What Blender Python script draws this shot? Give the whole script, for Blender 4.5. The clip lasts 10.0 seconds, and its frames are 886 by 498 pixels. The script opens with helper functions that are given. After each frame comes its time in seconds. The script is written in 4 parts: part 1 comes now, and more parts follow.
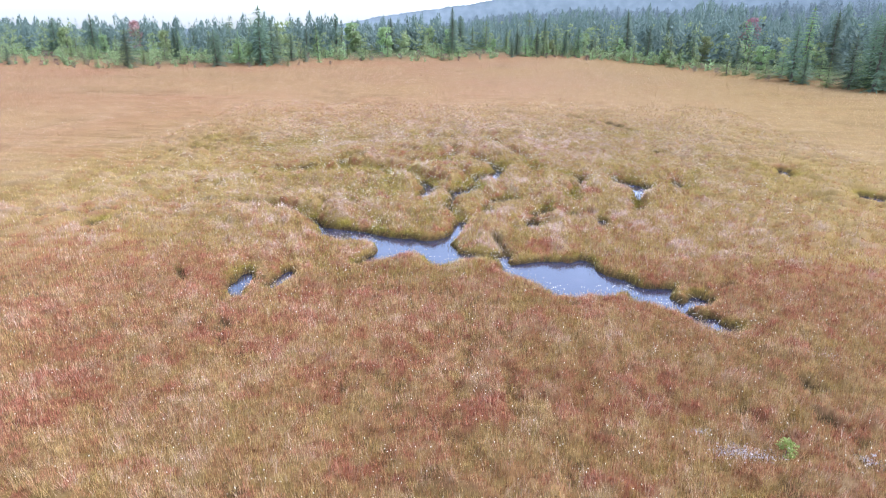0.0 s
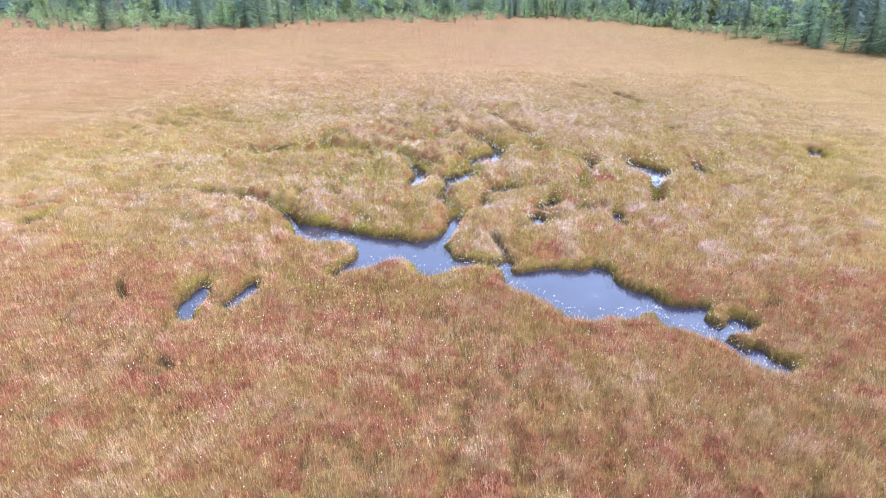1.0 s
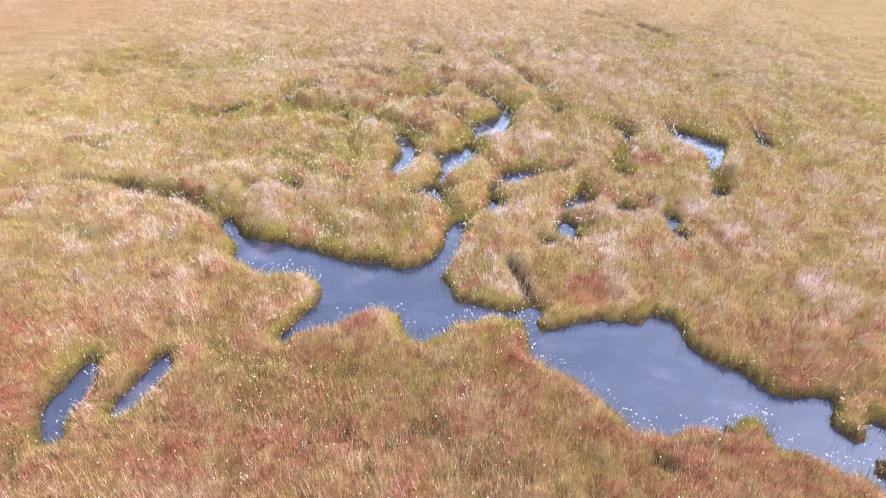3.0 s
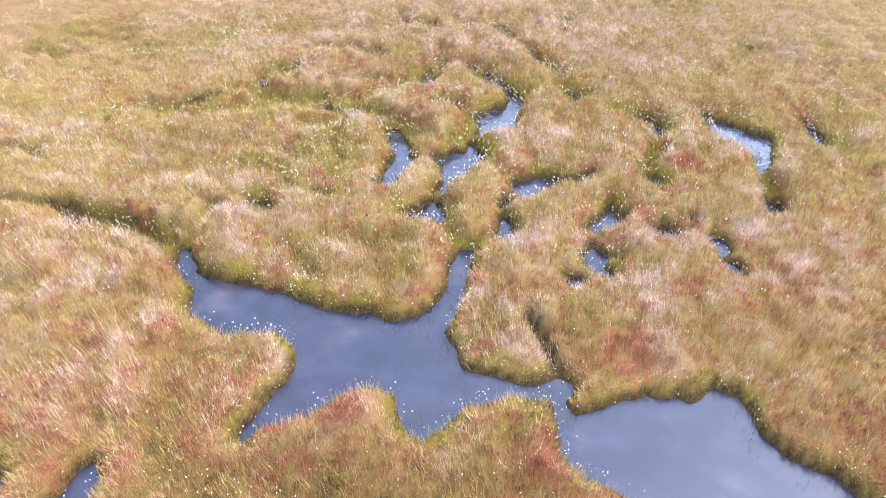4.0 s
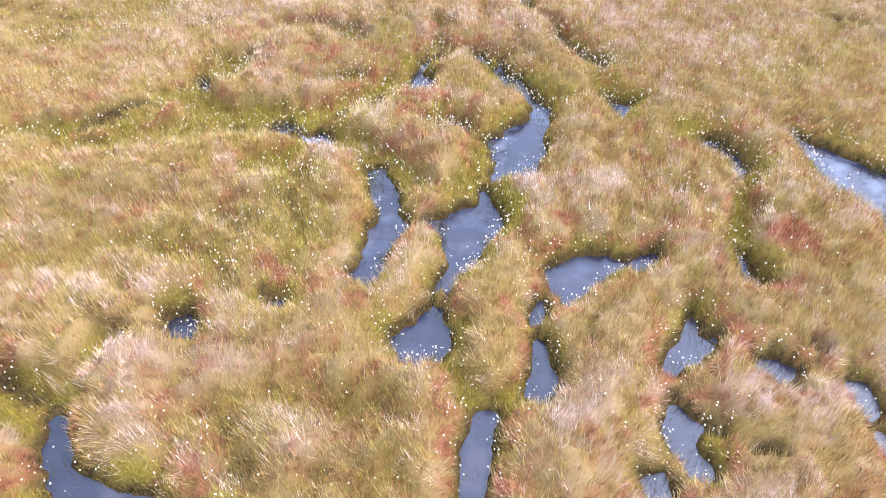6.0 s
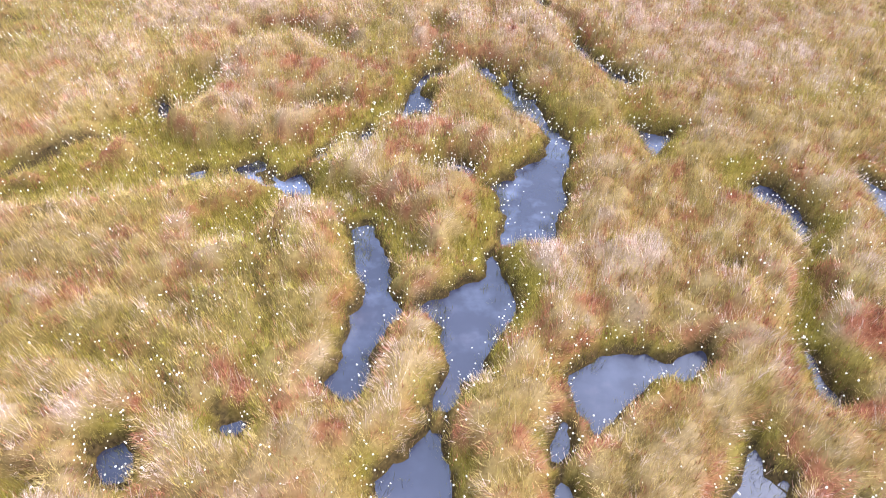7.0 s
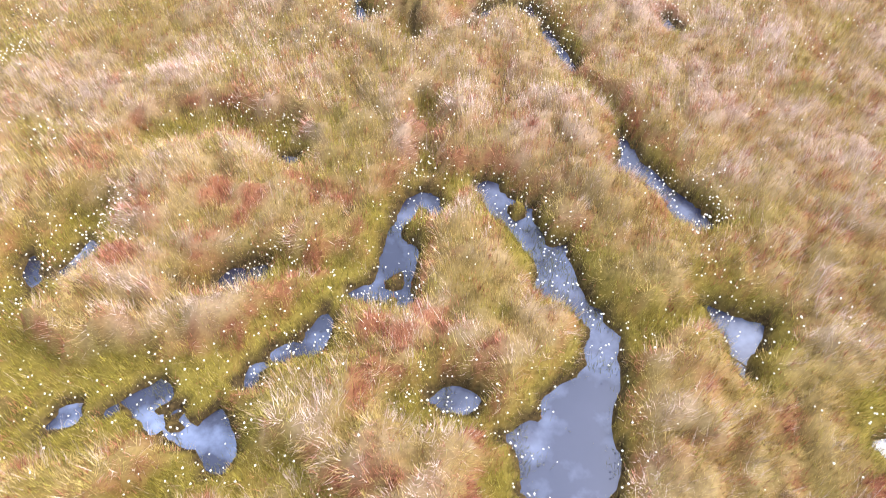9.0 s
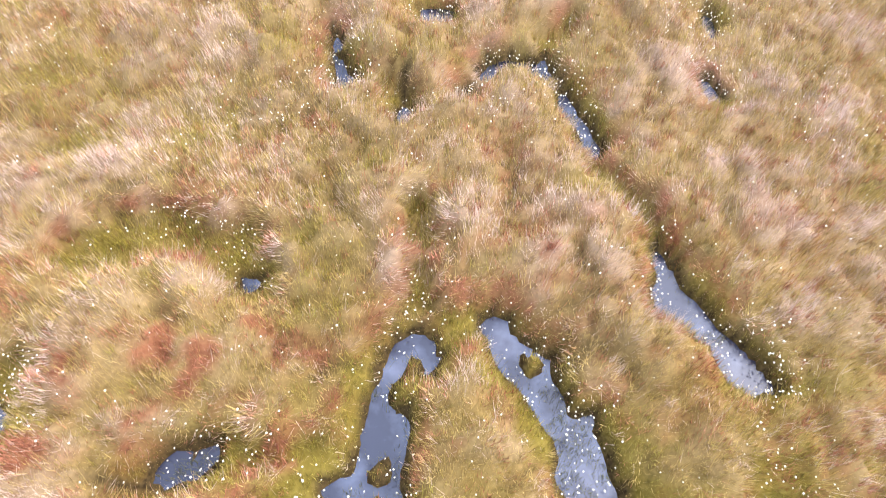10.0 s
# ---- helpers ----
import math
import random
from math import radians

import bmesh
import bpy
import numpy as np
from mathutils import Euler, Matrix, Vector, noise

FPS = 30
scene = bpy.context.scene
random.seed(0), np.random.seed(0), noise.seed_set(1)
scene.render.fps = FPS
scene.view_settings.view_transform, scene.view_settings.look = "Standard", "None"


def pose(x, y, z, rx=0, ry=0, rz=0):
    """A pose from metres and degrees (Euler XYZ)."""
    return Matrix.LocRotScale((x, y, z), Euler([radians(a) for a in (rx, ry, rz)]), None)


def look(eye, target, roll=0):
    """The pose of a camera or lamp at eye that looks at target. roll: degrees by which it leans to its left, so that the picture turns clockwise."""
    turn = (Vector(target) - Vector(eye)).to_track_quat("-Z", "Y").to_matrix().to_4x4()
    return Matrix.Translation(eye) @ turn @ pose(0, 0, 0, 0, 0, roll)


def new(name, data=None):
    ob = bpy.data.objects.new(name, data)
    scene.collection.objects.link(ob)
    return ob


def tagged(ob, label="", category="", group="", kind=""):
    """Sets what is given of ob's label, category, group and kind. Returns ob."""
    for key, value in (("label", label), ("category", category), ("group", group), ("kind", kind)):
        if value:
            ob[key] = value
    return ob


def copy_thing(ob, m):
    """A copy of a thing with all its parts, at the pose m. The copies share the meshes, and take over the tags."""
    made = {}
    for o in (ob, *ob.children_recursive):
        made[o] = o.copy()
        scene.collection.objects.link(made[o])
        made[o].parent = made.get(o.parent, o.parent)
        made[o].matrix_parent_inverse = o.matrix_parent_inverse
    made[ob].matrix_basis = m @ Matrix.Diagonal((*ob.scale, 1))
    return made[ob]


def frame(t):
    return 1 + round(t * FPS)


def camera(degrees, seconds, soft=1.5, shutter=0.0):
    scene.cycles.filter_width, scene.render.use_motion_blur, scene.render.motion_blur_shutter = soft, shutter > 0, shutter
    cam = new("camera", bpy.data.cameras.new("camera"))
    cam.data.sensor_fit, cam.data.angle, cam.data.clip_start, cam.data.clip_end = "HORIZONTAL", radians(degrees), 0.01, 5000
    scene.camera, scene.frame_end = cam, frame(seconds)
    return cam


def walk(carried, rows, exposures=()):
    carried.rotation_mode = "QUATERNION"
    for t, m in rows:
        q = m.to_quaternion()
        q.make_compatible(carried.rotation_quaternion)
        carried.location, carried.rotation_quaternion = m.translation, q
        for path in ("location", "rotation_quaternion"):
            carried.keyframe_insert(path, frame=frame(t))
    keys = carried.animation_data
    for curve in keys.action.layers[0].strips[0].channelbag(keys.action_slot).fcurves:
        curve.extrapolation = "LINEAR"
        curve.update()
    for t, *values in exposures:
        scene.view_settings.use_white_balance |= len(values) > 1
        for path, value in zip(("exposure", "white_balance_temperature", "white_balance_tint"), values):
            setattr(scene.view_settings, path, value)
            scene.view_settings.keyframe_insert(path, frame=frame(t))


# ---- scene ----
cam = camera(68.2, 10.0, soft=0.8, shutter=0.12)
PATH = [
    (0, (1.126, -6.44, 5.509), (1.005, -4.562, 4.83), 0.5),
    (0.5, (1.107, -5.226, 5.509), (0.993, -3.365, 4.785), 0.5),
    (1, (1.059, -3.945, 5.537), (0.952, -2.108, 4.755), 0.5),
    (1.5, (0.975, -2.83, 5.543), (0.878, -1.015, 4.71), 0.6),
    (2, (0.88, -1.655, 5.566), (0.79, 0.131, 4.671), 0.5),
    (2.5, (0.795, -0.594, 5.568), (0.713, 1.165, 4.62), 0.5),
    (2.7, (0.756, -0.143, 5.566), (0.677, 1.605, 4.598), 0.6),
    (3.8, (0.546, 2.533, 5.534), (0.49, 4.205, 4.438), 0.5),
    (4, (0.509, 3.001, 5.532), (0.449, 4.66, 4.417), 0.2),
    (4.5, (0.415, 4.097, 5.536), (0.36, 5.723, 4.372), 0.3),
    (5, (0.343, 5.293, 5.548), (0.291, 6.881, 4.333), 0.2),
    (5.5, (0.27, 6.309, 5.556), (0.225, 7.859, 4.293), 0.1),
    (5.7, (0.253, 6.734, 5.552), (0.212, 8.269, 4.27), 0.1),
    (6.8, (0.223, 9.13, 5.51), (0.178, 10.573, 4.126), -0.0),
    (7, (0.212, 9.585, 5.512), (0.166, 11.013, 4.112), -0.1),
    (7.5, (0.171, 10.617, 5.532), (0.131, 12.007, 4.094), -0.1),
    (8, (0.141, 11.761, 5.552), (0.106, 13.108, 4.074), -0.1),
    (8.5, (0.13, 12.934, 5.58), (0.099, 14.232, 4.059), -0.1),
    (9, (0.117, 14.126, 5.603), (0.091, 15.375, 4.041), 0.0),
    (9.5, (0.061, 15.366, 5.604), (0.052, 16.562, 4.001), 0.8),
    (10, (-0.033, 16.631, 5.612), (-0.018, 17.765, 3.965), 2.0),
]
walk(cam, [(t, look(eye, target, roll)) for t, eye, target, roll in PATH],
     exposures=[(0.0, -0.7, 6030, 14), (1.0, -0.5, 6030, 14), (2.5, -0.51, 6280, 14), (4.5, -0.45, 6470, 12.5), (9.0, -0.45, 6760, 11.5), (10.0, -0.46, 6950, 11)])

# ---- sky and light: a bright overcast day ----
world = bpy.data.worlds.new("overcast_sky")
world.use_nodes = True
scene.world = world
wn, wl = world.node_tree.nodes, world.node_tree.links
sky = wn.new("ShaderNodeTexSky")
sky.sky_type, sky.sun_disc = "NISHITA", False
sky.sun_elevation, sky.sun_rotation = radians(50), radians(76)
sky.air_density, sky.dust_density, sky.ozone_density = 1.0, 1.6, 1.5
grey = wn.new("ShaderNodeHueSaturation")
grey.inputs["Saturation"].default_value, grey.inputs["Value"].default_value = 0.6, 1.6
wl.new(sky.outputs[0], grey.inputs["Color"])
# a cloud cover is brighter overhead than at the horizon
co_ = wn.new("ShaderNodeTexCoord")
up_ = wn.new("ShaderNodeSeparateXYZ")
lift = wn.new("ShaderNodeMapRange")
lift.inputs["To Min"].default_value, lift.inputs["To Max"].default_value = 4.4, 8.2
lift.inputs["From Min"].default_value, lift.inputs["From Max"].default_value = 0.55, 1.0
mul = wn.new("ShaderNodeVectorMath")
mul.operation = "SCALE"
wl.new(co_.outputs["Generated"], up_.inputs[0])
wl.new(up_.outputs["Z"], lift.inputs["Value"])
wl.new(grey.outputs[0], mul.inputs[0])
wl.new(lift.outputs[0], mul.inputs["Scale"])
cool = wn.new("ShaderNodeVectorMath")
cool.operation = "MULTIPLY"
cool.inputs[1].default_value = (0.94, 1.0, 1.14)
wl.new(mul.outputs[0], cool.inputs[0])
# soft unevenness of the cloud deck
deck = wn.new("ShaderNodeTexNoise")
deck.inputs["Scale"].default_value, deck.inputs["Detail"].default_value = 4.5, 6.0
wl.new(co_.outputs["Generated"], deck.inputs["Vector"])
uneven = wn.new("ShaderNodeMapRange")
uneven.inputs["From Min"].default_value, uneven.inputs["From Max"].default_value = 0.3, 0.7
uneven.inputs["To Min"].default_value, uneven.inputs["To Max"].default_value = 0.97, 1.09
wl.new(deck.outputs["Fac"], uneven.inputs["Value"])
cloudy = wn.new("ShaderNodeVectorMath")
cloudy.operation = "SCALE"
wl.new(cool.outputs[0], cloudy.inputs[0])
wl.new(uneven.outputs[0], cloudy.inputs["Scale"])
wl.new(cloudy.outputs[0], wn["Background"].inputs["Color"])
wn["Background"].inputs["Strength"].default_value = 0.15
sun = new("sun", bpy.data.lights.new("sun", "SUN"))
sun.data.energy, sun.data.angle, sun.data.color = 1.5, radians(25), (1.0, 0.96, 0.9)
sun.matrix_world = look((0, 0, 50), (-40, -10, 0))

# ---- noise on arrays ----
def lattice(i, j, seed):
    h = (i.astype(np.int64) * 374761393 + j.astype(np.int64) * 668265263 + seed * 974634777) & 0xFFFFFFFF
    h = ((h ^ (h >> 13)) * 1274126177) & 0xFFFFFFFF
    h = ((h ^ (h >> 16)) * 2246822519) & 0xFFFFFFFF
    return (h ^ (h >> 15)) / 4294967295.0


def soft_noise(x, y, size, seed):
    """Smooth value noise from 0 to 1 with features of that size in metres."""
    u, v = x / size + 17.3 * seed, y / size - 9.1 * seed
    i, j = np.floor(u), np.floor(v)
    a, b = u - i, v - j
    a, b = a * a * (3 - 2 * a), b * b * (3 - 2 * b)
    top = lattice(i, j, seed) * (1 - a) + lattice(i + 1, j, seed) * a
    low = lattice(i, j + 1, seed) * (1 - a) + lattice(i + 1, j + 1, seed) * a
    return top * (1 - b) + low * b


def fbm(x, y, size, seed, steps=3):
    total, weight = 0.0, 0.0
    for k in range(steps):
        total = total + soft_noise(x, y, size / 2 ** k, seed + 31 * k) * 0.5 ** k
        weight += 0.5 ** k
    return total / weight


def domes(x, y, size, seed):
    """Rounded hummocks with creases between them, from 0 in the creases to 1 on the tops."""
    u, v = x / size, y / size
    i, j = np.floor(u), np.floor(v)
    best, second = np.full(u.shape, 9.0), np.full(u.shape, 9.0)
    for di in (-1, 0, 1):
        for dj in (-1, 0, 1):
            cx = i + di + lattice(i + di, j + dj, seed)
            cy = j + dj + lattice(i + di, j + dj, seed + 5)
            d = (cx - u) ** 2 + (cy - v) ** 2
            second = np.minimum(second, np.maximum(best, d))
            best = np.minimum(best, d)
    return np.clip(np.sqrt(second) - np.sqrt(best), 0, 0.55) / 0.55


def ease(a, b, x):
    t = np.clip((x - a) / (b - a), 0, 1)
    return t * t * (3 - 2 * t)


# ---- plan of the bog: pools, furrows, islets ----
POOLS, LAWNS, FURROWS, CRACKS, ISLETS = [], [], [], [], []
WATER = -0.1
GROW = 0.045


def pool(*outlines):
    POOLS.append([np.array(o) for o in outlines])


def lawn(half, *points):
    LAWNS.append((half, np.array(points)))


def furrow(*points):
    FURROWS.append(np.array(points))


def crack(*points):
    CRACKS.append(np.array(points))


def islet(x, y, r):
    ISLETS.append((x, y, r))


pool([(-3.81, 11.15), (-3.65, 11.08), (-3.42, 10.58), (-3.07, 10.38), (-2.69, 10.33), (-1.98, 10.1), (-1.45, 9.84), (-0.97, 9.72), (-0.75, 9.78), (-0.42, 9.56), (-0.2, 9.61), (0.16, 9.88), (0.3, 10.26), (0.36, 10.95), (0.48, 11.3), (0.65, 11.26), (0.61, 10.82), (0.26, 9.32), (0.41, 9.11), (0.47, 8.81), (0.65, 8.68), (1.41, 8.48), (1.66, 8.58), (1.77, 8.51), (1.73, 8.38), (0.88, 8.32), (0.56, 8.14), (0.11, 7.67), (-0.02, 7.79), (-0.12, 8.19), (-0.23, 8.36), (-0.57, 8.44), (-0.88, 8.29), (-1.15, 8.03), (-1.72, 7.76), (-1.82, 7.56), (-1.79, 7.8), (-1.48, 8.45), (-1.44, 8.73), (-1.51, 9.03), (-1.76, 9.34), (-2.16, 9.32), (-2.42, 9.23), (-3.1, 9.69), (-3.22, 10.24), (-3.5, 10.43)])
pool([(1.64, 8.38), (1.77, 8.01), (2.71, 8.4), (3.2, 8.25), (3.51, 8.5), (3.67, 8.43), (3.76, 7.92), (3.89, 7.52), (4.32, 7.35), (4.41, 7.05), (4.63, 6.83), (5.08, 6.88), (5.21, 6.89), (5.05, 6.44), (5.23, 6.14), (5.46, 6.20), (5.50, 6.42), (5.63, 6.48), (5.82, 6.22), (5.64, 6.00), (5.35, 5.98), (5.12, 5.70), (4.89, 5.80), (4.61, 5.97), (4.36, 6.07), (4.25, 6.58), (3.93, 6.45), (3.74, 6.31), (3.39, 6.31), (3.09, 6.21), (2.77, 6.22), (2.64, 6.48), (2.13, 7.15), (1.8, 7.32), (1.65, 7.58)],
     [(5.09, 5.72), (5.26, 5.68), (5.46, 5.44), (5.69, 5.47), (5.66, 5.18), (5.90, 5.00), (5.78, 4.70), (5.58, 4.87), (5.35, 5.12), (5.20, 5.44)])
pool([(-4.19, 7.01), (-4.04, 6.96), (-3.97, 6.41), (-3.98, 6.08), (-3.92, 5.62), (-4.2, 6.06), (-4.27, 6.39)])
pool([(-3.26, 7.2), (-3.14, 7.01), (-3.2, 6.58), (-3.28, 6.23), (-3.41, 6.11), (-3.47, 6.33), (-3.34, 7)])
pool([(-1.12, 15.61), (-0.91, 15.65), (-0.63, 15.01), (-0.58, 14.78), (-0.61, 14.6), (-0.44, 14.27), (-0.7, 13.83), (-0.72, 13.61), (-0.69, 13.47), (-0.73, 13.27), (-0.8, 13.16), (-0.91, 13.18), (-1.11, 13.33), (-0.98, 13.43), (-0.91, 14.02), (-0.94, 14.21), (-0.82, 14.34), (-0.83, 14.68), (-0.96, 14.91)])
pool([(-0.23, 14.32), (-0.1, 14.42), (0.09, 14.49), (0.15, 14.6), (0.35, 14.72), (0.51, 14.75), (0.59, 14.86), (0.57, 15.14), (0.63, 15.22), (0.68, 15.05), (0.68, 14.86), (0.77, 14.73), (0.83, 14.56), (0.82, 14.35), (0.75, 14.11), (0.53, 13.79), (0.47, 13.65), (0.47, 13.47), (0.29, 13.44), (0.21, 13.39), (0.23, 13.26), (0.08, 12.97), (-0.01, 13), (0.04, 13.22), (0.15, 13.43), (0.16, 13.57), (0.05, 13.85), (0.07, 14.08), (-0.03, 14.24)])
pool([(-0.04, 12.78), (0.1, 12.84), (0.08, 12.58), (0.14, 12.39), (0.15, 12.15), (0.1, 11.99), (-0.17, 11.94), (-0.34, 12), (-0.5, 12.27)])
pool([(1.64, 17.76), (1.81, 17.57), (1.64, 16.72), (1.55, 16), (0.79, 15.98), (0.78, 16.38), (0.56, 16.52), (1.03, 16.65), (1, 16.87), (1.22, 17), (1.44, 17.24)],
     [(0.92, 16.61), (1.57, 16.57), (1.47, 15.94), (1.36, 15.46), (1.24, 15.31), (0.83, 15.34), (0.76, 15.39), (0.85, 15.86), (0.79, 16.31)],
     [(1.26, 18.33), (1.45, 18.18), (1.5, 18.04), (1.65, 17.87), (1.74, 17.63), (1.57, 17.63), (1.53, 17.83), (1.14, 18.07)],
     [(0.41, 19.67), (0.51, 19.75), (0.62, 19.71), (0.7, 19.49), (0.94, 19.38), (1.04, 19.29), (1.17, 18.72), (1.27, 18.7), (1.38, 18.74), (1.44, 18.2), (1.49, 18.05), (1.13, 18.05), (1.03, 18.17), (1.06, 18.34), (1.05, 18.48), (0.83, 18.95), (0.7, 19.06)])
pool([(2.29, 20.64), (2.5, 20.02), (2.91, 19.46), (3.11, 19.06), (2.91, 19), (2.72, 19.11), (2.66, 19.45), (2.44, 19.69), (2.18, 19.84), (2.17, 20.07)])
pool([(2.76, 17.99), (2.99, 17.86), (3.28, 17.76), (3.2, 17.56), (3.02, 17.34), (2.94, 17.12), (2.92, 17.59)])
pool([(-1.17, 17.85), (-1.14, 17.65), (-1.14, 17.49), (-1.17, 17.36), (-1.31, 17.33), (-1.44, 17.34), (-1.51, 17.24), (-1.61, 17.21), (-1.69, 17.10), (-1.73, 16.95), (-1.87, 16.95), (-1.82, 17.15), (-1.70, 17.27), (-1.67, 17.37), (-1.50, 17.41), (-1.35, 17.43), (-1.34, 17.56), (-1.25, 17.67)])
pool([(-2.40, 18.12), (-2.31, 18.26), (-2.21, 18.34), (-2.16, 18.27), (-2.17, 18.17), (-2.28, 18.11)])
pool([(-2.10, 18.26), (-2.06, 18.36), (-1.93, 18.37), (-1.90, 18.27), (-2.00, 18.19)])
pool([(-4.06, 18.26), (-3.94, 18.69), (-3.82, 18.61), (-3.86, 18.45), (-3.95, 18.28)])
pool([(1.37, 13.43), (1.74, 13.74), (2.05, 13.75), (2.35, 13.68), (2.41, 13.58), (1.98, 13.28), (1.53, 12.83), (1.4, 13.21)])
pool([(2.41, 13.58), (2.55, 13.77), (2.79, 13.81), (2.8, 13.71), (2.62, 13.53), (2.47, 13.5)])
pool([(1.14, 12.72), (1.29, 12.93), (1.22, 12.57), (1.13, 12.51), (1.11, 12.66)])
pool([(1.17, 12.32), (1.23, 12.28), (1.24, 12), (1.31, 11.78), (1.27, 11.62), (1.14, 11.47), (1.03, 11.53)])
pool([(3, 12.77), (3.07, 12.62), (3.02, 12.42), (3.18, 12.38), (3.06, 12.19), (2.85, 12), (2.7, 12.04), (2.56, 11.86), (2.56, 12.04), (2.86, 12.47)])
pool([(2.52, 11.53), (2.68, 11.19), (2.58, 11.04), (2.57, 10.86), (2.65, 10.83), (2.63, 10.67), (2.51, 10.72), (2.32, 11.21)])
pool([(2.06, 10.64), (2.21, 10.68), (2.21, 10.51), (2.09, 10.48)])
pool([(3.87, 13.87), (3.93, 13.75), (3.95, 13.22), (3.84, 13.22)])
pool([(5.7, 16.88), (6.77, 15.66), (6.56, 15.04), (6.25, 14.39), (5.95, 13.99), (6.07, 14.39), (6.03, 14.8), (5.77, 15.16), (5.64, 15.96)])
pool([(5.73, 13.08), (5.87, 12.84), (5.75, 12.45), (5.58, 12.44)])
pool([(4.5, 11.16), (4.56, 11.06), (4.55, 10.81), (4.47, 10.88)])
pool([(7.74, 16.52), (7.85, 16.27), (7.77, 15.19), (7.62, 15.18), (7.62, 15.88)])
pool([(12.35, 19.17), (12.59, 18.66), (12.08, 17.32), (11.96, 17.65)])
pool([(13.53, 14.95), (14.02, 15.2), (13.64, 14.49), (13.33, 14.46)])
pool([(-5.82, 11.8), (-5.72, 11.98), (-5.46, 11.73), (-5.53, 11.61)])
pool([(-9.72, 9.9), (-9.5, 10.28), (-9.32, 10.03), (-9.5, 9.75)])
pool([(-4.5, 18.22), (-4.5, 18.48), (-4.39, 18.4), (-4.33, 18.12)])
pool([(-1.53, 24.08), (-1.45, 24.03), (-1.37, 23.62), (-1.14, 22.97), (-1.29, 22.86), (-1.47, 23.5)])
pool([(-0.36, 24.7), (0.08, 24.59), (0.01, 24.33), (-0.34, 24.25)])
pool([(0.46, 23.36), (0.58, 23.49), (0.73, 23.54), (1.21, 23.54), (1.31, 23.67), (1.34, 23.28), (1.29, 23.15), (1.2, 23.22), (1.13, 23.4), (0.72, 23.41), (0.49, 23.12)])
pool([(1.43, 23.02), (1.53, 22.92), (1.61, 22.62), (1.73, 22.43), (1.77, 22.19), (1.85, 22.06), (1.77, 21.92), (1.68, 21.96), (1.67, 22.19), (1.47, 22.71)])
pool([(3.7, 24.68), (3.73, 24.3), (3.65, 24.12), (3.63, 24.36)])
pool([(3.37, 23.3), (3.47, 23.09), (3.51, 22.86), (3.36, 22.93)])
pool([(-2.01, 20.13), (-1.87, 20.12), (-1.86, 19.96), (-1.95, 19.95)])
pool([(0.2, 22.87), (0.3, 22.98), (0.31, 22.77), (0.23, 22.77)])
pool([(-0.59, 22.49), (-0.49, 22.59), (-0.41, 22.54), (-0.52, 22.4)])

pool([(-3.06, 16.67), (-2.86, 16.86), (-2.62, 17.00), (-2.54, 16.91), (-2.51, 16.66), (-2.55, 16.45), (-2.69, 16.65), (-2.89, 16.77)],
     [(-2.51, 16.57), (-2.37, 16.72), (-2.21, 16.55), (-2.04, 16.72), (-1.81, 16.40), (-1.86, 16.17), (-2.01, 16.17), (-2.15, 16.31), (-2.37, 16.37)])
pool([(-3.56, 16.55), (-3.50, 16.72), (-3.31, 16.74), (-3.31, 16.57), (-3.50, 16.48)])
pool([(-0.06, 16.87), (0.13, 16.98), (0.37, 16.88), (0.33, 16.75), (0.07, 16.75)])
pool([(-0.46, 19.14), (-0.51, 19.03), (-0.60, 18.86), (-0.64, 18.66), (-0.66, 18.38), (-0.68, 18.16), (-0.98, 18.07), (-0.86, 17.99), (-0.63, 18.01), (-0.46, 17.94), (-0.35, 17.84), (-0.29, 17.88), (-0.33, 18.08), (-0.30, 18.32), (-0.25, 18.51), (-0.25, 18.70), (-0.31, 18.77), (-0.40, 18.71), (-0.46, 18.86), (-0.47, 19.03)],
     [(-0.51, 19.00), (-0.42, 19.02), (-0.37, 19.14), (-0.34, 19.32), (-0.26, 19.40), (-0.14, 19.36), (-0.11, 19.22), (-0.15, 19.10), (-0.06, 19.11), (-0.01, 19.33), (-0.08, 19.46), (-0.24, 19.53), (-0.34, 19.48), (-0.44, 19.32), (-0.49, 19.14)])
pool([(3.94, 16.46), (4.30, 16.68), (4.46, 16.56), (4.56, 16.27), (4.59, 15.81), (4.40, 15.53), (4.39, 15.89), (4.21, 16.10)])
pool([(-3.03, 12.49), (-2.90, 12.58), (-2.77, 12.44), (-2.72, 12.19), (-2.89, 12.20)])
pool([(-1.99, 12.80), (-1.84, 12.84), (-1.83, 12.73), (-1.96, 12.73)])

# wet moss lawns between the hummocks, with their half width
pool([(13.6, 15.5), (13.85, 15.2), (14.05, 14.95), (13.75, 14.4), (13.15, 14.35), (13.35, 15.0)])
pool([(3.57, 12.05), (3.71, 12.13), (3.89, 11.97), (3.81, 11.81), (3.62, 11.85)])
pool([(4.47, 11.79), (4.60, 11.78), (4.58, 11.50), (4.49, 11.39), (4.42, 11.49)])
lawn(0.22, (-4.81, 17.38), (-4.15, 17.16), (-3.44, 16.87), (-2.86, 16.96), (-2.25, 16.90), (-1.83, 17.21), (-1.40, 17.62), (-1.06, 18.01), (-0.61, 18.06))
lawn(0.15, (-3.92, 18.55), (-4.08, 18.31), (-4.42, 17.80), (-4.50, 17.39))
lawn(0.16, (-2.20, 16.69), (-1.96, 16.16), (-2.30, 15.97), (-2.57, 15.61), (-2.79, 15.33))
lawn(0.14, (-1.59, 15.98), (-1.30, 16.18), (-0.97, 15.76))
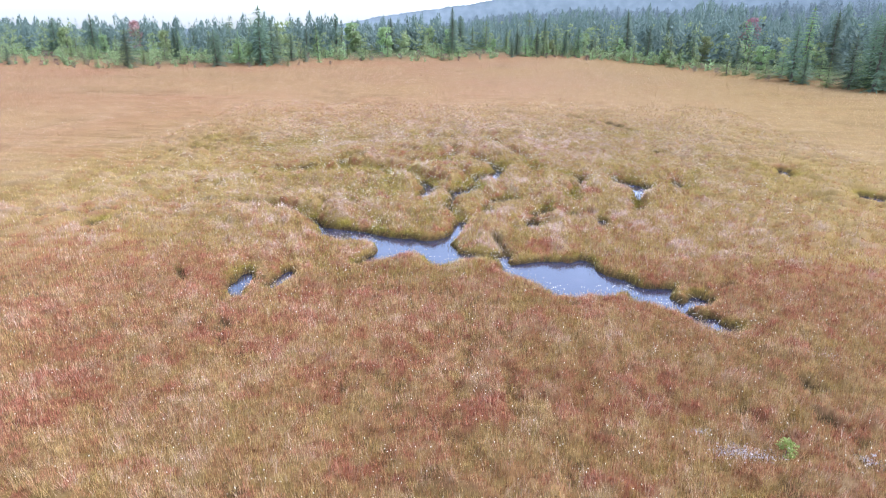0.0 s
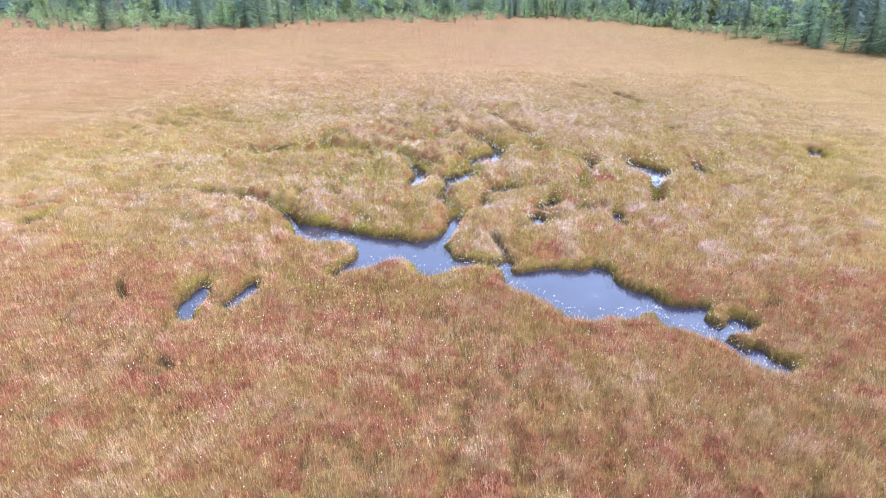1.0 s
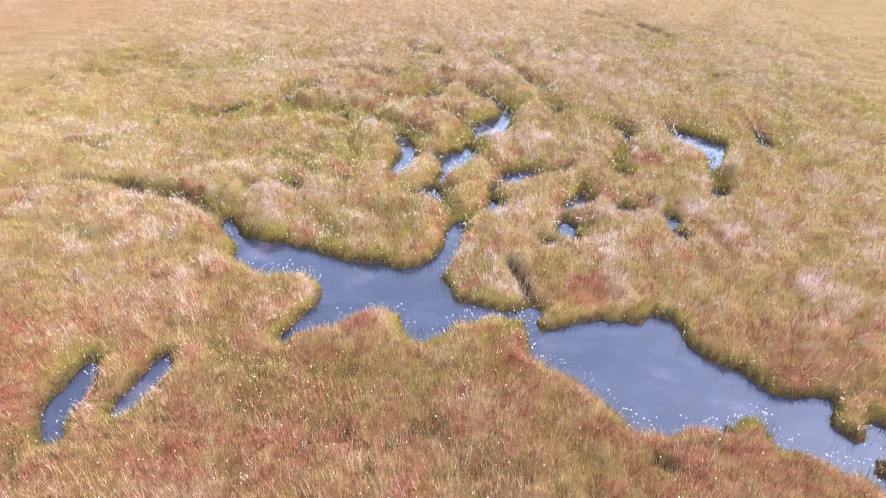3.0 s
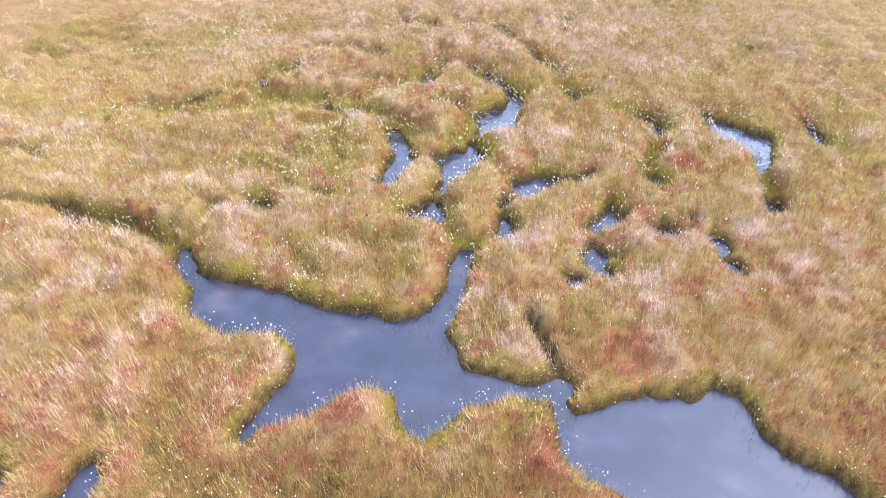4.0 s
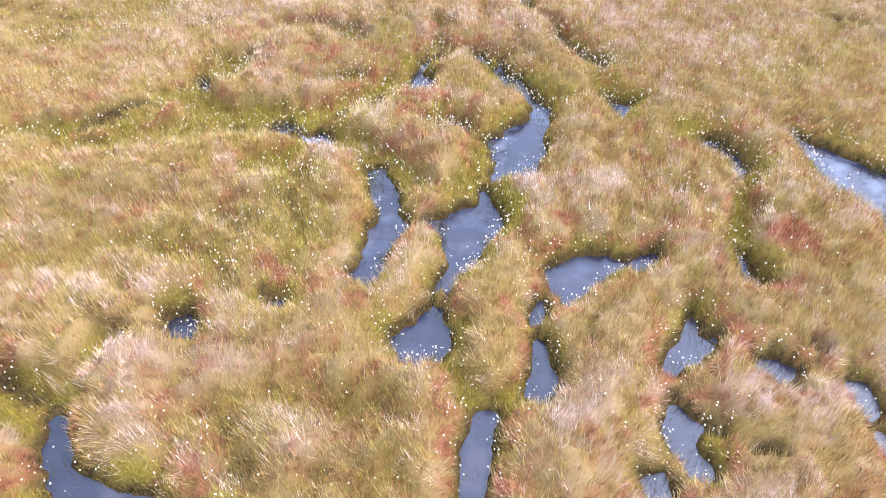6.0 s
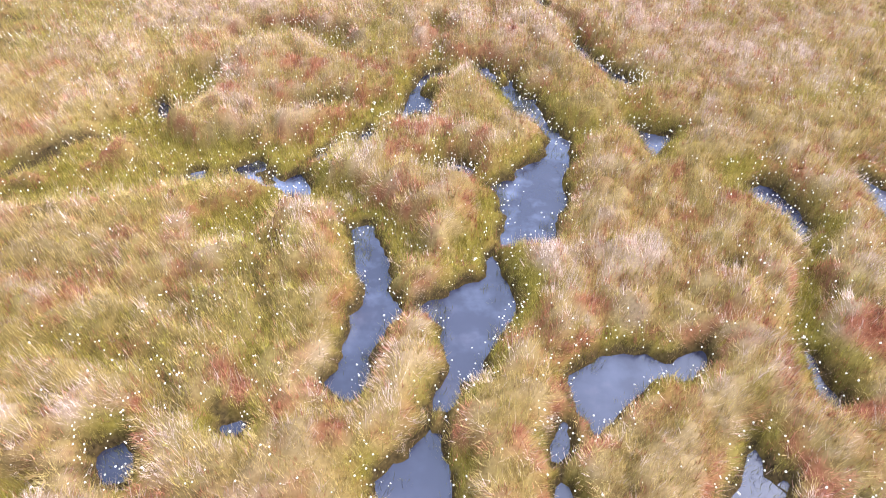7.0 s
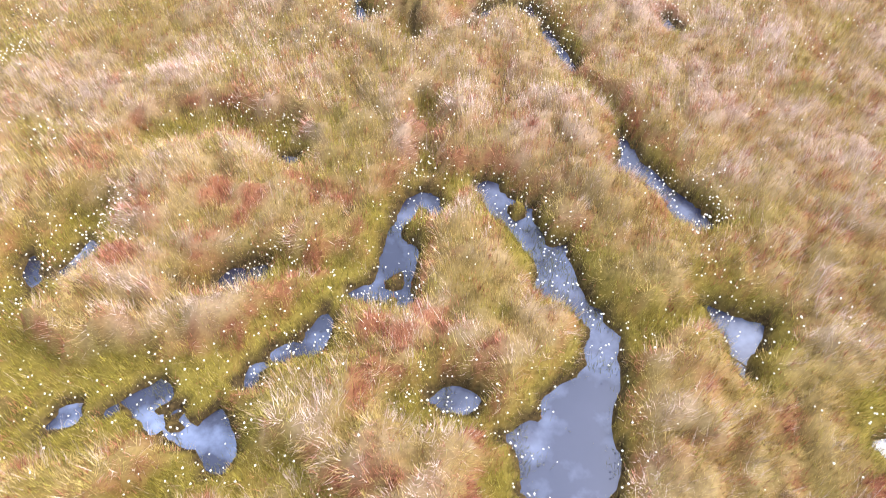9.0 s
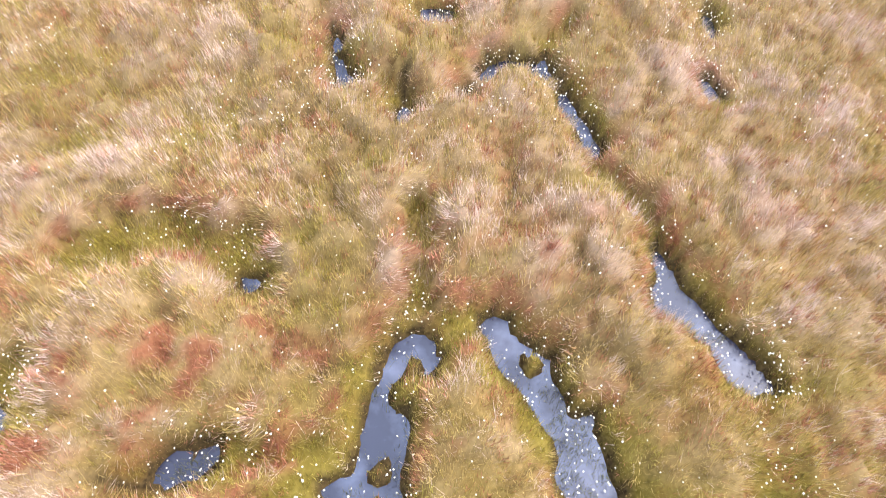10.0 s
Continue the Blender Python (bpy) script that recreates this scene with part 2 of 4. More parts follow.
lawn(0.14, (-0.97, 15.76), (-0.56, 15.44), (-0.33, 15.03))
lawn(0.09, (-0.45, 16.76), (-0.22, 16.71), (0.36, 16.57), (0.70, 16.48))
lawn(0.14, (0.59, 16.41), (0.60, 15.91), (0.48, 15.35), (0.30, 15.05))
lawn(0.08, (-0.33, 19.19), (-0.15, 20.30), (-0.25, 20.96))
lawn(0.12, (-0.05, 19.41), (0.39, 19.65), (0.61, 19.60))
lawn(0.06, (1.77, 21.57), (2.14, 21.14), (2.29, 20.48), (2.37, 19.98))
lawn(0.1, (1.79, 17.44), (2.13, 17.61), (2.68, 17.87))
lawn(0.3, (-3.48, 20.30), (-2.92, 20.57))
lawn(0.16, (-2.92, 20.57), (-2.24, 20.42), (-1.85, 19.99))
lawn(0.16, (-4.05, 18.70), (-3.92, 18.87))
lawn(0.08, (1.39, 23.84), (1.61, 24.12))
lawn(0.07, (-0.68, 23.00), (-0.42, 22.53))
lawn(0.28, (-5.78, 15.92), (-4.74, 16.12), (-3.70, 16.39), (-2.78, 16.73))
lawn(0.16, (-4.62, 17.64), (-4.11, 18.43), (-3.81, 18.95))
lawn(0.2, (-2.78, 15.31), (-2.35, 15.58))
lawn(0.08, (-2.43, 18.08), (-1.67, 18.26), (-0.81, 18.36))
lawn(0.06, (4.42, 15.89), (4.45, 15.38), (4.17, 14.81), (3.94, 13.99), (3.80, 13.29))
lawn(0.25, (-3.80, 11.21), (-4.51, 11.33), (-4.94, 11.46), (-5.50, 11.70))
lawn(0.1, (-3.69, 11.36), (-3.56, 11.94))
lawn(0.1, (0.38, 11.45), (0.16, 11.91), (0.22, 12.47))
lawn(0.06, (1.00, 11.52), (0.65, 11.37))
lawn(0.08, (5.89, 13.86), (5.76, 13.10))
lawn(0.14, (-3.26, 20.28), (-2.06, 20.50))
lawn(0.2, (-6.82, 16.37), (-5.14, 16.66), (-4.05, 17.69))

furrow((-10.81, 19.98), (-9.91, 20.66), (-9.07, 22.04))
furrow((1.25, 23.75), (1.79, 22.28))
furrow((5.71, 31.93), (6.9, 30.51), (8.16, 28.54))
furrow((8.3, 22.05), (8.63, 21.39), (9.51, 20.38))
crack((3.53, 12.00), (3.78, 11.82))
crack((4.20, 12.24), (4.29, 12.21))
crack((4.39, 11.79), (4.43, 11.45), (4.43, 11.12), (4.45, 10.78))
crack((2.04, 10.60), (2.15, 10.55))
crack((1.39, 9.58), (1.57, 9.24))
crack((2.46, 11.35), (2.88, 11.14))
crack((3.13, 10.89), (3.30, 10.84))
crack((6.72, 19.39), (6.83, 19.31))
crack((3.22, 14.92), (3.35, 14.89))
crack((8.06, 21.88), (8.29, 21.62), (8.22, 20.77))
crack((-5.72, 6.77), (-5.23, 6.12))
furrow((-8.64, 14.42), (-7.77, 14.09), (-7.65, 14.47))
furrow((-7.39, 12.37), (-6.71, 12.21), (-5.91, 11.97))
crack((-5.33, 11.57), (-4.92, 11.37))
furrow((-4.02, 18.47), (-4.5, 17.68), (-6.09, 16.56), (-7.2, 16.19), (-6.98, 15.45))
furrow((-11.5, 10.29), (-10.19, 10.64), (-8.64, 11.52), (-7.74, 12.03), (-6.2, 12.27), (-3.78, 11.21))
furrow((12.25, 19.24), (12.51, 18))
furrow((-12.35, 18.17), (-11.16, 20.91), (-9.25, 22.95))
furrow((-2.82, 18.1), (-2.38, 18.03), (-1.87, 18.19))
furrow((-0.57, 22.11), (-0.48, 22.4), (-0.48, 23.1))
furrow((-0.04, 22.61), (0.2, 22.77))

crack((-7.65, 11.22), (-7.27, 11.35))
crack((8.17, 21.84), (8.65, 21.47))
crack((1.46, 9.49), (1.77, 8.41))
crack((7.84, 14.01), (8.44, 14.13))
crack((2.87, 5.66), (2.96, 5.54))
crack((-3.62, 4.17), (-3.48, 4.09))
crack((6.19, 6.72), (6.48, 6.89))
crack((10.64, 15.29), (10.82, 15.08))
crack((-7.62, 13.97), (-7.33, 13.82))
crack((8.64, 10.77), (8.79, 10.70))
crack((3.69, 11.82), (3.85, 11.68))
crack((6.2, 2.95), (6.3, 2.8), (6.45, 2.76))
crack((6.22, 2.8), (6.4, 2.68))
crack((5.97, 2.0), (6.16, 1.94))
crack((5.99, 1.88), (6.2, 1.82))
crack((-2.09, 12.95), (-1.80, 12.81))
crack((2.76, 17.41), (3.26, 17.45))
furrow((-10.69, 19.66), (-9.81, 20.53), (-9.17, 22.53))
furrow((5.35, 29.30), (7.43, 29.50), (8.42, 27.14))
furrow((-9.13, 10.58), (-8.50, 10.75), (-7.69, 11.06))
furrow((-13.58, 17.11), (-11.77, 18.60), (-10.48, 19.83))
for ix, iy, ir in ((-0.49, 18.20, 0.09), (-0.46, 18.29, 0.06), (-0.49, 17.96, 0.08), (0.86, 19.24, 0.1), (1.41, 12.88, 0.1), (-0.24, 12.55, 0.05),
                   (4.04, 6.24, 0.17), (0.06, 12.9, 0.13), (-2.38, 16.55, 0.08), (-2.6, 16.72, 0.05)):
    islet(ix, iy, ir)


def to_segment(x, y, a, b):
    e = b - a
    t = np.clip(((x - a[0]) * e[0] + (y - a[1]) * e[1]) / max(float(e @ e), 1e-9), 0, 1)
    return np.hypot(x - a[0] - t * e[0], y - a[1] - t * e[1])


def to_outline(x, y, ring):
    """Signed distance to a closed outline, less than 0 inside."""
    d, inside = np.full(x.shape, 1e9), np.zeros(x.shape, bool)
    for a, b in zip(ring, np.roll(ring, -1, axis=0)):
        d = np.minimum(d, to_segment(x, y, a, b))
        cross = (a[1] > y) != (b[1] > y)
        dy = b[1] - a[1] if b[1] != a[1] else 1e-9
        inside ^= cross & (x < (b[0] - a[0]) * (y - a[1]) / dy + a[0])
    return np.where(inside, -d, d)


def ragged(x, y):
    return 0.12 * (fbm(x, y, 0.28, 3) - 0.5) + 0.06 * (soft_noise(x, y, 0.09, 8) - 0.5)


REACH = 1.6


def pool_distance(x, y, outlines):
    """Distance to one pool's edge at scattered points, 9 where far off."""
    d = np.full(x.shape, 9.0)
    for ring in outlines:
        lo, hi = ring.min(0) - REACH, ring.max(0) + REACH
        near = np.nonzero((x > lo[0]) & (x < hi[0]) & (y > lo[1]) & (y < hi[1]))[0]
        if len(near):
            d[near] = np.minimum(d[near], to_outline(x[near], y[near], ring))
    return d


def shore(x, y):
    """Distance to the nearest open water, with ragged edges and islets, to the nearest furrow and to wet lawns."""
    d, f = np.full(x.shape, 9.0), np.full(x.shape, 9.0)
    for outlines in POOLS:
        d = np.minimum(d, pool_distance(x, y, outlines))
    d = d + np.where(d < REACH, ragged(x, y), 0) - GROW + 0.02 * ease(9.5, 11.5, y) + 0.008 * ease(15, 17, y)
    for ix, iy, r in ISLETS:
        d = np.maximum(d, r * (0.25 + 1.0 * soft_noise(x, y, 0.12, 4) + 0.8 * soft_noise(x, y, 0.05, 5)) - np.hypot(x - ix, y - iy))
    for line in FURROWS + CRACKS:
        narrow = 1.0 if any(line is q for q in FURROWS) else 1.5
        lo, hi = line.min(0) - REACH, line.max(0) + REACH
        near = np.nonzero((x > lo[0]) & (x < hi[0]) & (y > lo[1]) & (y < hi[1]))[0]
        for a, b in zip(line[:-1], line[1:]):
            gap = to_segment(x[near], y[near], a, b)
            gap = gap * (1 - 0.5 * ease(0, 5, beyond(x[near], y[near]))) * (1 + 0.7 * ease(17, 19, y[near]) * ease(27, 24, y[near])) if narrow == 1.0 else (gap - 0.025) * narrow
            f[near] = np.minimum(f[near], gap + 0.12 * (soft_noise(x[near], y[near], 0.25, 19) - 0.5))
    m = np.full(x.shape, 9.0)
    for half, line in LAWNS:
        lo, hi = line.min(0) - REACH, line.max(0) + REACH
        near = np.nonzero((x > lo[0]) & (x < hi[0]) & (y > lo[1]) & (y < hi[1]))[0]
        for a, b in zip(line[:-1], line[1:]):
            m[near] = np.minimum(m[near], to_segment(x[near], y[near], a, b) - half)
    return d, f, m + np.where(m < REACH, 2.5 * ragged(x, y), 0)


def edge_of_wood(x):
    """How far ahead the bog's margin lies at each x."""
    return np.interp(x, [-200, -53, -37, -22, -18, -4, 4, 11, 20, 24, 29, 33, 45, 80],
                     [95, 64, 59, 63, 69, 76, 83, 86, 74, 61, 52, 47, 36, 10])


def rise(x, y):
    """The wooded hill beyond the bog."""
    away = y - edge_of_wood(x)
    bearing = np.degrees(np.arctan2(x, np.maximum(y + 6, 1)))
    side = 0.72 * ease(-11, 9, bearing) * (1 + 2.0 * ease(13, 27, bearing)) * (0.85 + 0.3 * soft_noise(x, y, 70, 6))
    fall = 0.065 * np.clip(away - 30, 0, 3000) * (1 - ease(-11, 2, bearing)) + 0.008 * np.clip(away - 330, 0, 400)
    return 3.0 * ease(15, 330, away) * side - np.where(y > 0, fall, 0) + np.where(away > 0, 0.3, 0.0) * ease(0, 8, away)


def beyond(x, y):
    """How far a place lies outside the part of the bog that the flight crosses."""
    return np.hypot(np.maximum(np.abs(x - 1) - 10, 0), np.maximum(np.abs(y - 12.5) - 13, 0))


def heights(x, y):
    d, f, m = shore(x, y)
    wx, wy = x + 0.5 * (fbm(x, y, 0.6, 11) - 0.5), y + 0.5 * (fbm(x, y, 0.6, 12) - 0.5)
    fade = 1 - 0.8 * ease(0, 16, beyond(x, y)) - 0.2 * ease(16, 40, beyond(x, y))
    wild = ease(0.3, 0.7, fbm(x, y, 2.6, 21))
    broad, small = domes(wx, wy, 0.85, 2), domes(wx, wy, 0.36, 7)
    top = 0.6 * ease(0, 1, broad) + 0.4 * ease(0, 1, small)
    lump = (0.05 + 0.14 * wild + 0.06 * ease(12, 15, y)) * top
    lump += 0.1 * (fbm(x, y, 1.8, 14) - 0.45) + 0.035 * (fbm(x, y, 0.2, 15, 2) - 0.3)
    lump *= fade
    bank = ease(-0.02, 0.13, d)
    shoulder = 0.25 + 0.75 * ease(0.05, 0.6, d)
    dome = 0.07 * ease(0.1, 0.8, d) * ease(2.5, 0.9, d)
    raised = ease(-0.04, 0.17, m)
    dome += 0.13 * ease(-0.02, 0.24, m) * ease(1.5, 0.5, m) - 0.05 * (1 - raised)
    h = -0.1 + 0.12 * bank + dome * ease(0.0, 0.3, d) + np.maximum(lump, -0.03) * shoulder * bank * (0.15 + 0.85 * raised)
    h = np.where(d < 0, -0.11 + np.maximum(d * 1.6, -0.35), h)
    h -= (0.14 + 0.1 * ease(0.04, -0.04, f)) * np.exp(-(np.maximum(f, 0) / 0.1) ** 2) * bank
    # shallow hollows and runnels over the whole bog
    hollow = ease(0.13, 0.03, np.abs(fbm(x, y, 3.2, 27) - 0.5)) * ease(0.5, 0.72, fbm(x, y, 4.5, 28)) * ease(0.2, 0.6, d)
    h -= 0.1 * hollow * ease(60, 35, y)
    h = np.where(d > 0.03, np.maximum(h, WATER + 0.02), h)
    return h + rise(x, y), d, f, top, hollow, m


RED_SPOTS = [(-3.61, 5.16, 0.3), (-2.41, 4.38, 0.35), (-3.58, 3.69, 0.35), (2.24, 4.77, 0.25), (0.70, 4.47, 0.4), (1.29, 6.82, 0.4), (-2.04, 5.41, 0.3),
             (2.8, 1.5, 0.5), (1.15, 1.7, 0.4), (0.7, 1.5, 0.3), (-2.6, 3.2, 0.4), (-3.4, 4.6, 0.3), (-5.2, 1.5, 0.8),
             (0.1, 10.75, 0.16), (-1.6, 10.5, 0.22), (2.6, 9.0, 0.4), (4.4, 9.9, 0.4), (-0.9, 8.0, 0.4), (1.6, 7.6, 0.5),
             (-2.05, 13.1, 0.25), (-2.6, 13.2, 0.18), (0.3, 17.15, 0.3), (-1.75, 18.6, 0.2), (-2.3, 18.9, 0.2), (-2.6, 18.4, 0.16), (-1.5, 19.3, 0.2)]

RED_FLANKS = [(-2.06, 19.14, 0.16), (-2.60, 19.20, 0.2), (-0.87, 18.76, 0.16), (-2.49, 18.35, 0.2), (-1.60, 18.19, 0.14), (-1.36, 18.34, 0.14), (-1.92, 17.95, 0.16), (-1.69, 17.85, 0.18), (-1.70, 17.61, 0.14), (-0.64, 17.47, 0.16), (-0.38, 17.33, 0.16), (-0.03, 17.54, 0.16), (-0.59, 16.97, 0.18), (-1.98, 17.32, 0.14), (-1.08, 19.16, 0.14),
              (-2.58, 19.39, 0.2), (-2.13, 19.16, 0.14), (-2.36, 18.83, 0.18), (-3.23, 18.90, 0.16), (-3.41, 18.18, 0.2), (-2.42, 18.14, 0.16), (-1.63, 17.73, 0.18), (-0.62, 17.53, 0.16),
              (-1.66, 19.41, 0.16), (-1.37, 18.31, 0.12), (0.00, 17.50, 0.16), (-0.66, 16.68, 0.14), (-0.20, 16.82, 0.16), (0.41, 16.84, 0.16), (-2.08, 13.26, 0.18), (-2.71, 12.91, 0.16),
              (-2.64, 13.34, 0.12), (1.57, 13.78, 0.16), (3.65, 15.94, 0.16), (1.63, 14.24, 0.2), (4.50, 13.91, 0.3), (4.17, 13.09, 0.25), (0.73, 12.58, 0.18), (-0.89, 12.64, 0.16)]


def cover(x, y, top, d, f, hollow, m):
    """What grows where: wet green sedge, red moss and leaves, pale straw, each from 0 to 1."""
    near_by = 1 - ease(-6, 16, beyond(x, y) + 0.5 * np.clip(y - 20, -6, 6))
    broad = fbm(x, y, 9.0, 49)
    band = ease(6.5, 11, y)
    wob = 0.5 * (fbm(x, y, 0.5, 41) - 0.5)
    wet = (0.55 + 0.45 * ease(0.38, 0.6, fbm(x, y, 1.1, 40))) * ease(0.25, 0.03, d + wob + 0.1 * ease(0.9, 1.3, x) * ease(9.8, 10.4, y) * ease(13.5, 12.5, y) - 0.1 * ease(11, 15, y) + 0.14 * ease(18.5, 20, y)) + (0.12 + 0.2 * ease(13, 16, y)) * ease(0.35, 0.05, f + wob)
    wet += (0.02 + 0.1 * ease(12, 17, y)) * ease(0.45, 0.75, fbm(x, y, 2.6, 42))
    wet += 0.4 * ease(0.64, 0.75, fbm(x, y, 0.7, 43)) * ease(10, 16, y)
    # sedge gathers where top is low, which also paints in the creases' shade
    wet += 0.18 * ease(0.4, 0.05, top) + 0.45 * hollow + (0.55 + 0.45 * ease(0.3, 0.6, fbm(x, y, 0.4, 39))) * ease(0.1, 0.0, m) + 0.05 * ease(12, 15, y)
    wet = np.clip(wet, 0, 1) * near_by + (1 - near_by) * (0.05 + 0.15 * ease(0.45, 0.7, broad) * ease(45, 25, y) + 0.2 * ease(3, 24, x))
    near = 1 - ease(6.0, 10.5, y + 1.5 * (fbm(x, y, 2.0, 44) - 0.5))
    red = ease(0.6 - 0.05 * near, 0.74, fbm(x, y, 0.42, 45)) * (0.32 + 0.25 * near)
    red += 0.35 * ease(0.62, 0.7, fbm(x, y, 0.3, 62)) * ease(4, 8, y) * ease(24, 18, y)
    red += 0.1 * ease(8.5, 9.5, y) * ease(13, 11, y)
    red += 0.22 * ease(4.5, 6, y) * ease(9, 7.8, y)
    red += near * (0.44 + 0.24 * ease(0.35, 0.75, fbm(x, y, 1.6, 46)))
    red += 0.5 * ease(0.03, 0.12, top) * ease(0.5, 0.25, top) * ease(0.5, 0.62, fbm(x, y, 0.7, 35)) * band
    flank = np.minimum(d, m + 0.04) + 0.4 * wob
    red += 0.8 * ease(0.05, 0.12, flank) * ease(0.3, 0.18, flank) * ease(0.47 - 0.04 * ease(14, 17, y), 0.58 - 0.04 * ease(14, 17, y), fbm(x, y, 0.5, 34)) * ease(8.5, 11, y)
    for sx, sy, r in RED_SPOTS + RED_FLANKS:
        red += (1.1 + 0.5 * ease(12, 14, y)) * np.exp(-(((x - sx) ** 2 + (y - sy) ** 2) / r ** 2) ** 2) * ease(0.35, 0.6, fbm(x, y, 0.22, 47))
    red = np.clip(red * (0.45 + 0.8 * ease(0.35, 0.65, fbm(x, y, 0.11, 38))) * (1 - 0.8 * wet), 0, 1) * near_by + (1 - near_by) * (0.14 + (0.1 + 0.14 * ease(0.3, 0.7, broad)) * ease(18, -8, x) + 0.08 * ease(0.55, 0.75, fbm(x, y, 2.2, 37)))
    # straw gathers on hummock tops, which also paints them lighter as if lit
    pale = (0.22 + 0.45 * ease(0.42, 0.68, fbm(x, y, 0.8, 48))) * (0.35 + 0.95 * ease(0.25, 0.85, top)) * (0.42 + 0.58 * band) * (1 - 0.35 * ease(3, 7, np.abs(x - 0.7)) * ease(9, 12, y))
    red = np.clip(red + 0.2 * ease(-9, -1, y - edge_of_wood(x)) * ease(0.35, 0.6, fbm(x, y, 3.0, 36)), 0, 1)
    pale = pale * (1 - 0.25 * ease(14.5, 17, y) * ease(21, 19, y)) + 0.16 * ease(18, 22, y) * ease(50, 30, y)
    pale = pale * near_by + (1 - near_by) * (0.3 + 0.25 * broad)
    return wet, red, np.clip(pale * (1 - 0.75 * wet), 0, 1)


# ---- materials ----
def material(name, rough=0.8, spec=0.3):
    mat = bpy.data.materials.new(name)
    mat.use_nodes = True
    b = mat.node_tree.nodes["Principled BSDF"]
    b.inputs["Roughness"].default_value = rough
    b.inputs["Specular IOR Level"].default_value = spec
    return mat, mat.node_tree.nodes, mat.node_tree.links, b


def ramp(nodes, *stops):
    r = nodes.new("ShaderNodeValToRGB")
    r.color_ramp.elements[0].position, r.color_ramp.elements[0].color = stops[0][0], (*stops[0][1], 1)
    r.color_ramp.elements[1].position, r.color_ramp.elements[1].color = stops[-1][0], (*stops[-1][1], 1)
    for p, c in stops[1:-1]:
        e = r.color_ramp.elements.new(p)
        e.color = (*c, 1)
    return r


def blend(nodes, links, factor, a, b):
    m = nodes.new("ShaderNodeMix")
    m.data_type = "RGBA"
    links.new(factor, m.inputs["Factor"])
    links.new(a, m.inputs["A"])
    links.new(b, m.inputs["B"])
    return m.outputs["Result"]


def noise_node(nodes, links, scale, detail=4.0, stretch=None):
    n = nodes.new("ShaderNodeTexNoise")
    n.inputs["Scale"].default_value, n.inputs["Detail"].default_value = scale, detail
    co = nodes.new("ShaderNodeTexCoord")
    if stretch:
        mp = nodes.new("ShaderNodeMapping")
        mp.inputs["Scale"].default_value = stretch
        links.new(co.outputs["Object"], mp.inputs["Vector"])
        links.new(mp.outputs["Vector"], n.inputs["Vector"])
    else:
        links.new(co.outputs["Object"], n.inputs["Vector"])
    return n.outputs["Fac"]


def bump(nodes, links, bsdf, height, strength, distance):
    b = nodes.new("ShaderNodeBump")
    b.inputs["Strength"].default_value, b.inputs["Distance"].default_value = strength, distance
    links.new(height, b.inputs["Height"])
    links.new(b.outputs["Normal"], bsdf.inputs["Normal"])


GOLD = ((0.0, (0.09, 0.05, 0.017)), (0.5, (0.322, 0.209, 0.054)), (1.0, (0.595, 0.42, 0.143)))
STRAW = ((0.0, (0.17, 0.1, 0.06)), (0.5, (0.47, 0.315, 0.228)), (1.0, (0.78, 0.59, 0.475)))
SEDGE = ((0.0, (0.065, 0.048, 0.007)), (0.5, (0.225, 0.173, 0.022)), (1.0, (0.44, 0.35, 0.054)))
RUST = ((0.0, (0.075, 0.02, 0.011)), (0.5, (0.3, 0.094, 0.046)), (1.0, (0.49, 0.2, 0.108)))


def plant_colour(nodes, links, value):
    """The colour of bog plants from the cover mixed at each place and a value from 0 to 1."""
    at = nodes.new("ShaderNodeAttribute")
    at.attribute_name = "cover"
    part = nodes.new("ShaderNodeSeparateXYZ")
    links.new(at.outputs["Vector"], part.inputs[0])
    ramps = []
    for stops in (GOLD, STRAW, SEDGE, RUST):
        r = ramp(nodes, *stops)
        links.new(value, r.inputs["Fac"])
        ramps.append(r.outputs["Color"])
    c = blend(nodes, links, part.outputs["Z"], ramps[0], ramps[1])
    c = blend(nodes, links, part.outputs["X"], c, ramps[2])
    return blend(nodes, links, part.outputs["Y"], c, ramps[3])


def ground_material():
    mat, n, l, b = material("bog_moss_and_thatch", 1.0, 0.0)
    fine = noise_node(n, l, 28.0, 6.0)
    two = n.new("ShaderNodeMath")
    two.operation, two.inputs[1].default_value = "MULTIPLY_ADD", 0.45
    l.new(noise_node(n, l, 0.9, 5.0), two.inputs[0])
    half = n.new("ShaderNodeMath")
    half.operation, half.inputs[1].default_value = "MULTIPLY", 0.55
    l.new(fine, half.inputs[0])
    l.new(half.outputs[0], two.inputs[2])
    c = plant_colour(n, l, two.outputs[0])
    # dark mix: bare peat, and shade painted under the sedge and in creases
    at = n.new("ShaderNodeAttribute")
    at.attribute_name = "peat_shade"
    peat_shade = ramp(n, (0.3, (0.02, 0.013, 0.006)), (0.7, (0.09, 0.058, 0.023)))
    l.new(fine, peat_shade.inputs["Fac"])
    c = blend(n, l, at.outputs["Fac"], c, peat_shade.outputs["Color"])
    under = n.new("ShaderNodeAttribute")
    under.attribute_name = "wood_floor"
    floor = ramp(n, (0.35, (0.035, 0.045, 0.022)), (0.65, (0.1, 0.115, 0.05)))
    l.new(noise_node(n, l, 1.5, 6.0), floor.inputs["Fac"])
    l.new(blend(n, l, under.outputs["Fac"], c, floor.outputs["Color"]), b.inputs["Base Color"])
    return mat


